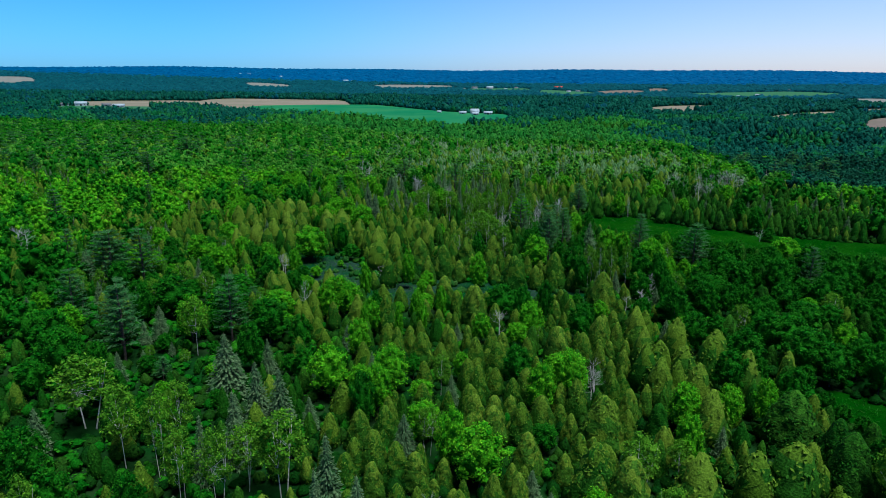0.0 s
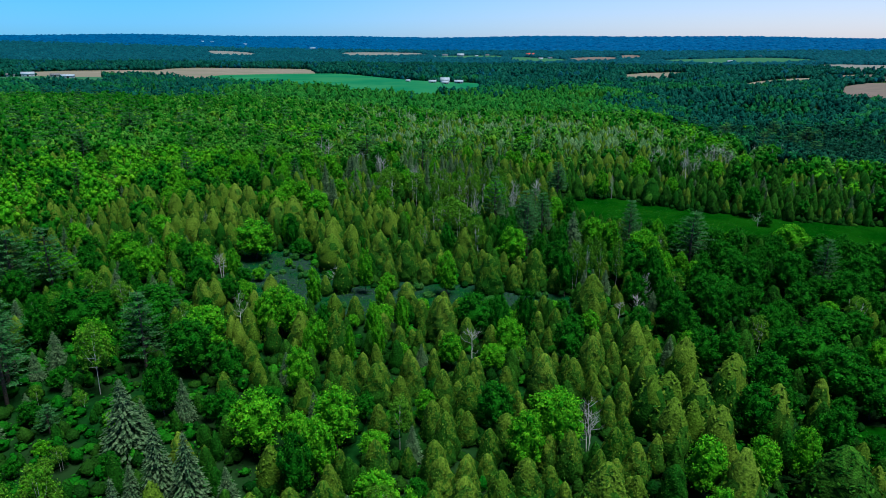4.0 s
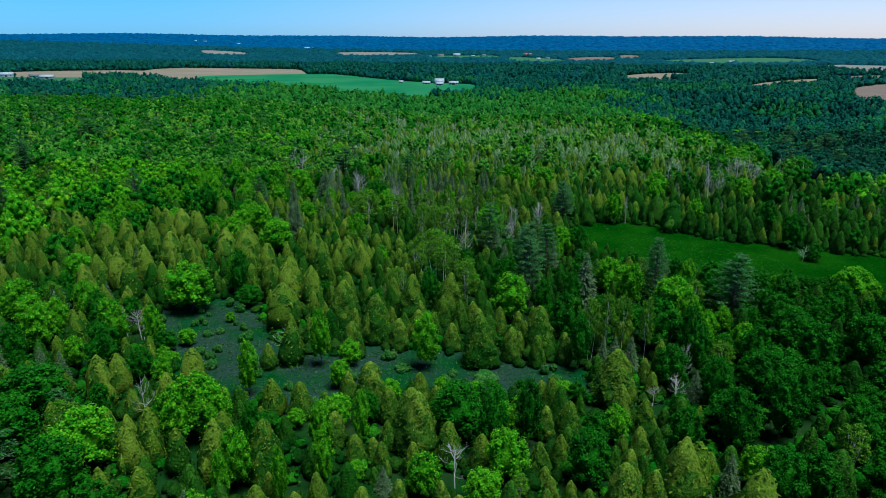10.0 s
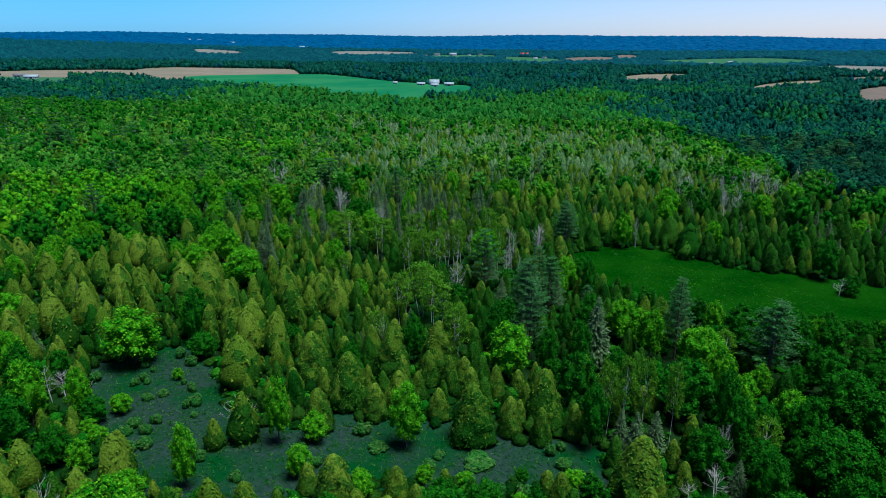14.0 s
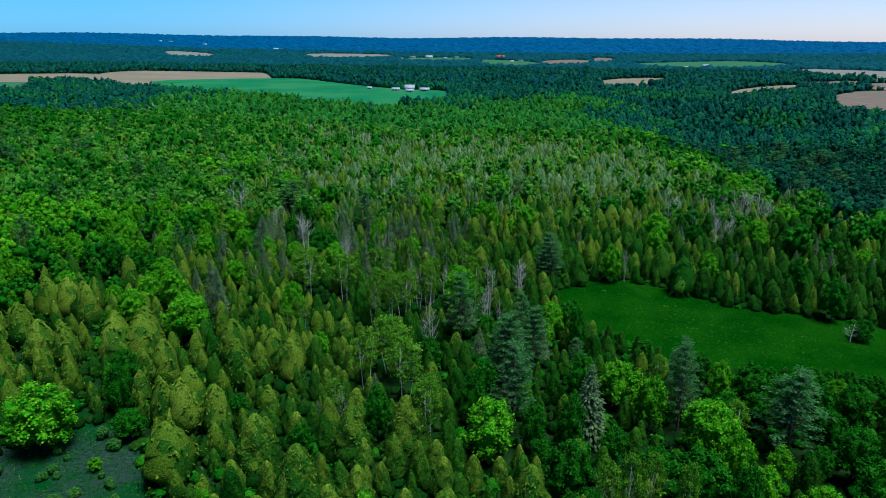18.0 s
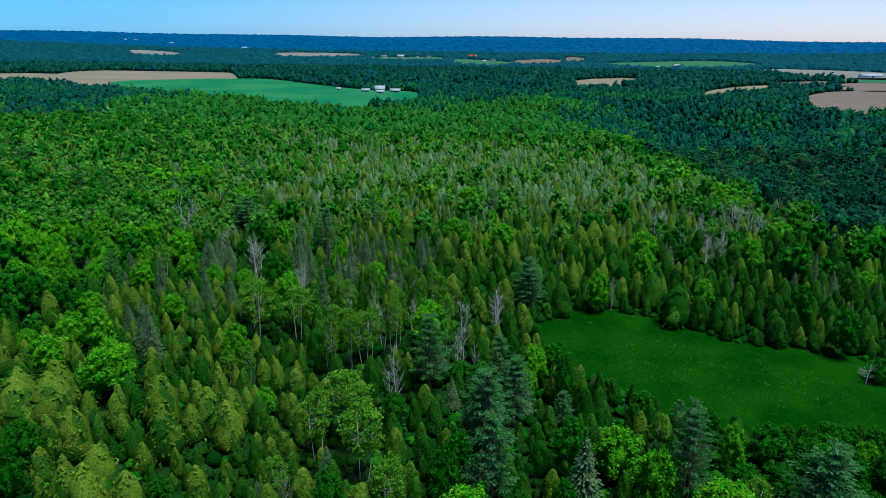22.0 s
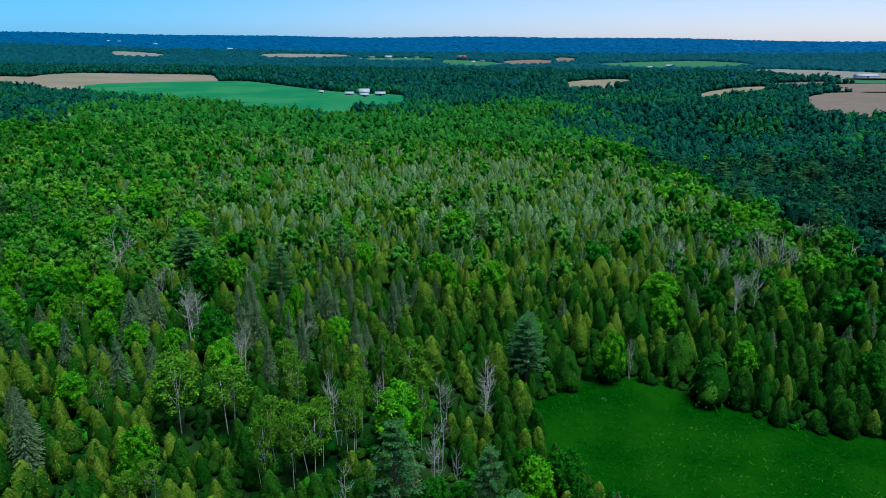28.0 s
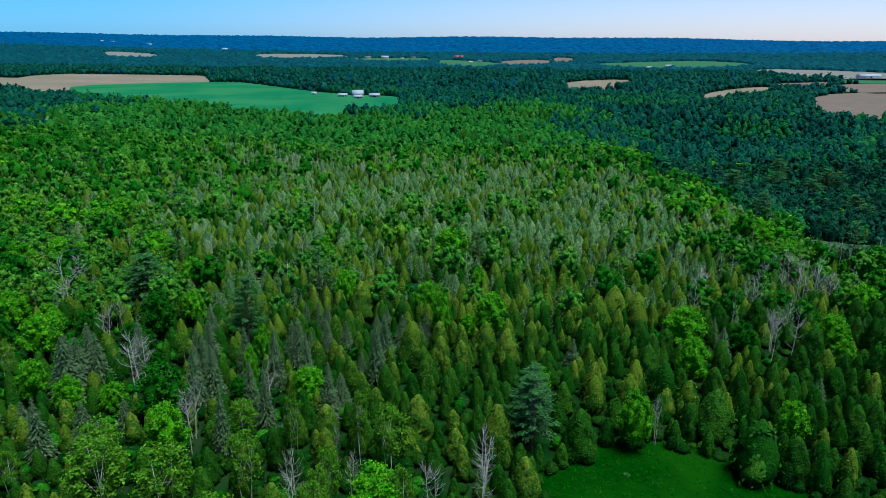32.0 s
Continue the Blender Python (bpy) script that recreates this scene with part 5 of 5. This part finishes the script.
def far_canopy(step, r0, r1, size, tall, name, material):
    """Lumpy rows of far tree crowns."""
    x, y = scatter(step, r0, min(r1, 4900), -r1, r1)
    rr = np.hypot(x, y)
    ok = (rr < 4880) & (rr > r0)
    x, y = x[ok], y[ok]
    n = len(x)
    ang = np.arange(5) * 2 * np.pi / 5
    lo = np.stack((np.cos(ang), np.sin(ang), np.full(5, -.1)), 1)
    mid = np.stack((np.cos(ang + .6) * .85, np.sin(ang + .6) * .85, np.full(5, .62)), 1)
    v = np.concatenate((lo, mid, ((0.1, 0, 1.0),)))
    i = np.arange(5)
    j = (i + 1) % 5
    p = np.concatenate((np.stack((i, j, j + 5, i + 5), 1), np.stack((i + 5, j + 5, np.full(5, 10), np.full(5, 10)), 1)))
    k = v[None] * (1 + rng.uniform(-.28, .28, (n, 11, 1)))
    s = size * rng.uniform(.7, 1.3, (n, 1))
    P = np.stack((k[..., 0] * s + x[:, None], k[..., 1] * s + y[:, None], k[..., 2] * tall * rng.uniform(.8, 1.25, (n, 1)) + height(x, y)[:, None]), 2)
    me = mesh_of(name, (P.reshape(-1, 3), (p[None] + (np.arange(n) * 11)[:, None, None]).reshape(-1, 4)), [material], smooth=True)
    return tagged(new(name, me), "far woods in haze-tinted blue rising to the horizon", "woods", kind="stuff")


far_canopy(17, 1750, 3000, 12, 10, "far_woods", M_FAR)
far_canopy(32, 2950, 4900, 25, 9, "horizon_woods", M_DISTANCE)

# ---- grass ----


def tufts(name, poly, n, tall, mats, share, label):
    """Loose blades over open ground."""
    lo, hi = poly.min(0), poly.max(0)
    q = rng.uniform(lo, hi, (n * 2, 2))
    q = q[inside(poly, q[:, 0], q[:, 1])][:n]
    n = len(q)
    c = np.stack((q[:, 0], q[:, 1], height(q[:, 0], q[:, 1]) + .2), 1)
    vs = []
    for k in range(3):
        a = rng.uniform(0, 6.28, n)
        d = np.stack((np.cos(a), np.sin(a), np.zeros(n)), 1)
        h = tall * rng.uniform(.5, 1.4, (n, 1))
        lean = rng.normal(0, 1.3, (n, 3)) * (1, 1, 0) * h
        vs.append(np.stack((c - d * .06, c + d * .06, c + lean + (0, 0, 1) * h + d * .03, c + lean + (0, 0, 1) * h - d * .03), 1))
    v = np.concatenate(vs)
    pick = np.tile((rng.uniform(0, 1, n) < share).astype(int), 3)
    me = mesh_of(name, shell(v, np.arange(v.shape[0] * 4).reshape(-1, 4)), mats, pick)
    return tagged(new(name, me), label, "grass", kind="stuff")


tufts("meadow_grass", OPEN[0], 9000, .22, [M_GRASS, M_SHRUB], .04, "deep green uncut meadow grass")
tufts("pale_weeds", rounded(((28, 262), (36, 280), (48, 278), (60, 268), (78, 258), (70, 248), (48, 250)), 2), 420, .22, [M_BIRCH, M_SHRUB], .7, "small pale weeds standing in the meadow")
tufts("clearing_grass", OPEN[1], 5000, .2, [M_SHRUB, M_GRASS], .5, "rough grey-green grass of the clearing")
tufts("glade_grass", OPEN[2], 600, .2, [M_GRASS, M_SHRUB], .1, "dark green grass of the glade")

# ---- farm buildings ----


def box(x0, x1, y0, y1, z0, z1):
    v = [(x, y, z) for z in (z0, z1) for y in (y0, y1) for x in (x0, x1)]
    return shell(v, ((0, 2, 3, 1), (4, 5, 7, 6), (0, 1, 5, 4), (1, 3, 7, 5), (3, 2, 6, 7), (2, 0, 4, 6)))


def house(thing, x, y, w, d, eave, ridge, turn, wall, roof, label, category="house", door_w=1.0):
    """A gabled building: wall, roof with overhang, door and windows."""
    ob = new(thing)
    ob.matrix_basis = pose(x, y, float(height(x, y)) + 0.6, 0, 0, turn)
    a, b = w / 2, d / 2
    v = [(-a, -b, -2), (a, -b, -2), (a, b, -2), (-a, b, -2), (-a, -b, eave), (a, -b, eave), (a, b, eave), (-a, b, eave), (-a, 0, ridge), (a, 0, ridge)]
    walls = shell(v, ((0, 1, 5, 4), (2, 3, 7, 6), (1, 2, 6, 5), (3, 0, 4, 7), (5, 6, 9, 9), (7, 4, 8, 8)))
    part("wall", mesh_of("wall", walls, [wall]), ob)
    o, t = 0.5, 0.25
    sl = (ridge - eave) / b
    rv = []
    for e in (-a - o, a + o):
        rv += [(e, -b - o, eave - o * sl + .05), (e, 0, ridge + .05), (e, b + o, eave - o * sl + .05), (e, b + o, eave - o * sl + t), (e, 0, ridge + t + .05), (e, -b - o, eave - o * sl + t)]
    rq = [(k, (k + 1) % 6, (k + 1) % 6 + 6, k + 6) for k in range(6)] + [(0, 5, 4, 1), (1, 4, 3, 2), (6, 7, 10, 11), (7, 8, 9, 10)]
    part("roof", mesh_of("roof", shell(rv, rq), [roof]), ob)
    part("door", mesh_of("door", box(-door_w / 2, door_w / 2, -b - .06, -b + .02, -.4, min(2.1 * max(1, door_w / 2), eave - .2)), [M_DARK]), ob)
    for s in (-.62, .62):
        part("window", mesh_of("window", box(s * a - .6, s * a + .6, -b - .05, -b + .02, eave * .4, eave * .4 + 1.1), [M_DARK]), ob)
    return tagged(ob, label, category, "farm buildings")


house("barn", -107, 1001, 12.2, 8.6, 4.0, 7.6, 12, M_WHITE, M_ROOF, "large white barn with pale metal roof by the crop field", "barn", 4)
house("farm_shed", -124, 995, 10.1, 5.8, 2.6, 4.3, 8, M_WHITE, M_ROOF, "long white farm shed with metal roof", "shed", 3)
house("farm_shed", -104, 978, 9.4, 5.8, 2.4, 4.0, 10, M_WHITE, M_ROOF, "low white shed in front of the barn", "shed", 3)
house("farm_shed", -87, 998, 12.2, 6.5, 2.7, 4.6, 5, M_GREYWALL, M_ROOF, "long grey machine shed with metal roof", "shed", 4)
house("field_shed", -166, 1040, 5.8, 4.3, 2.2, 3.6, -10, M_WHITE, M_ROOF, "small white shed standing in the field", "shed", 2)
house("farmhouse", -798, 1072, 19, 9.4, 4.3, 7.2, 35, M_WHITE, M_ROOF, "big white farm building with pale roof", "farmhouse", 3)
house("farmhouse", -824, 1066, 12, 7.2, 3.0, 5.2, 35, M_WHITE, M_DARKROOF, "white farmhouse with dark shingle roof", "farmhouse")
house("farm_shed", -733, 1048, 14, 7.2, 3.0, 5.3, 30, M_GREYWALL, M_DARKROOF, "grey farm shed with dark roof", "shed", 3)
house("farm_shed", -684, 1008, 18, 7.9, 3.2, 5.5, 28, M_GREYWALL, M_ROOF, "long grey farm shed with metal roof", "shed", 3)
house("field_shed", -903, 1066, 7, 4.3, 2.3, 3.6, 30, M_WHITE, M_ROOF, "small white shed beside the trees", "shed", 2)
house("red_barn", 34, 2610, 30.0, 16.0, 6.5, 12.0, 4, M_REDWALL, M_REDWALL, "red-roofed barn in the distant field", "barn", 5)
for hx, hy, w in ((63, 2264, 13), (94, 2320, 14), (-274, 2542, 20), (-218, 2558, 24), (-125, 2635, 14), (327, 2078, 11), (371, 2088, 10), (505, 1945, 13), (569, 1991, 20), (537, 2712, 15), (589, 2717, 13),
                  (839, 2579, 16), (873, 2621, 18), (-913, 3029, 22), (-885, 3040, 16), (-950, 3020, 14), (-1320, 3262, 20), (-1587, 3375, 20), (-1540, 3390, 16), (-1630, 3350, 14), (-310, 2500, 12), (-160, 2560, 11)):
    pale = far_rng.uniform(0, 1)
    house("far_house", hx, hy, w, w * .55, w * .26, w * .45, far_rng.uniform(-20, 20), (M_WHITE, M_GREYWALL)[pale < .3], (M_ROOF, M_DARKROOF)[pale > .7], "distant grey house with pale roof" if pale < .3 else "distant white house with dark roof" if pale > .7 else "distant white house with pale metal roof", "house")
house("long_barn", 842, 1586, 46.0, 14.4, 4.5, 8.6, 6, M_WHITE, M_ROOF, "very long white barn with metal roof", "barn", 4)
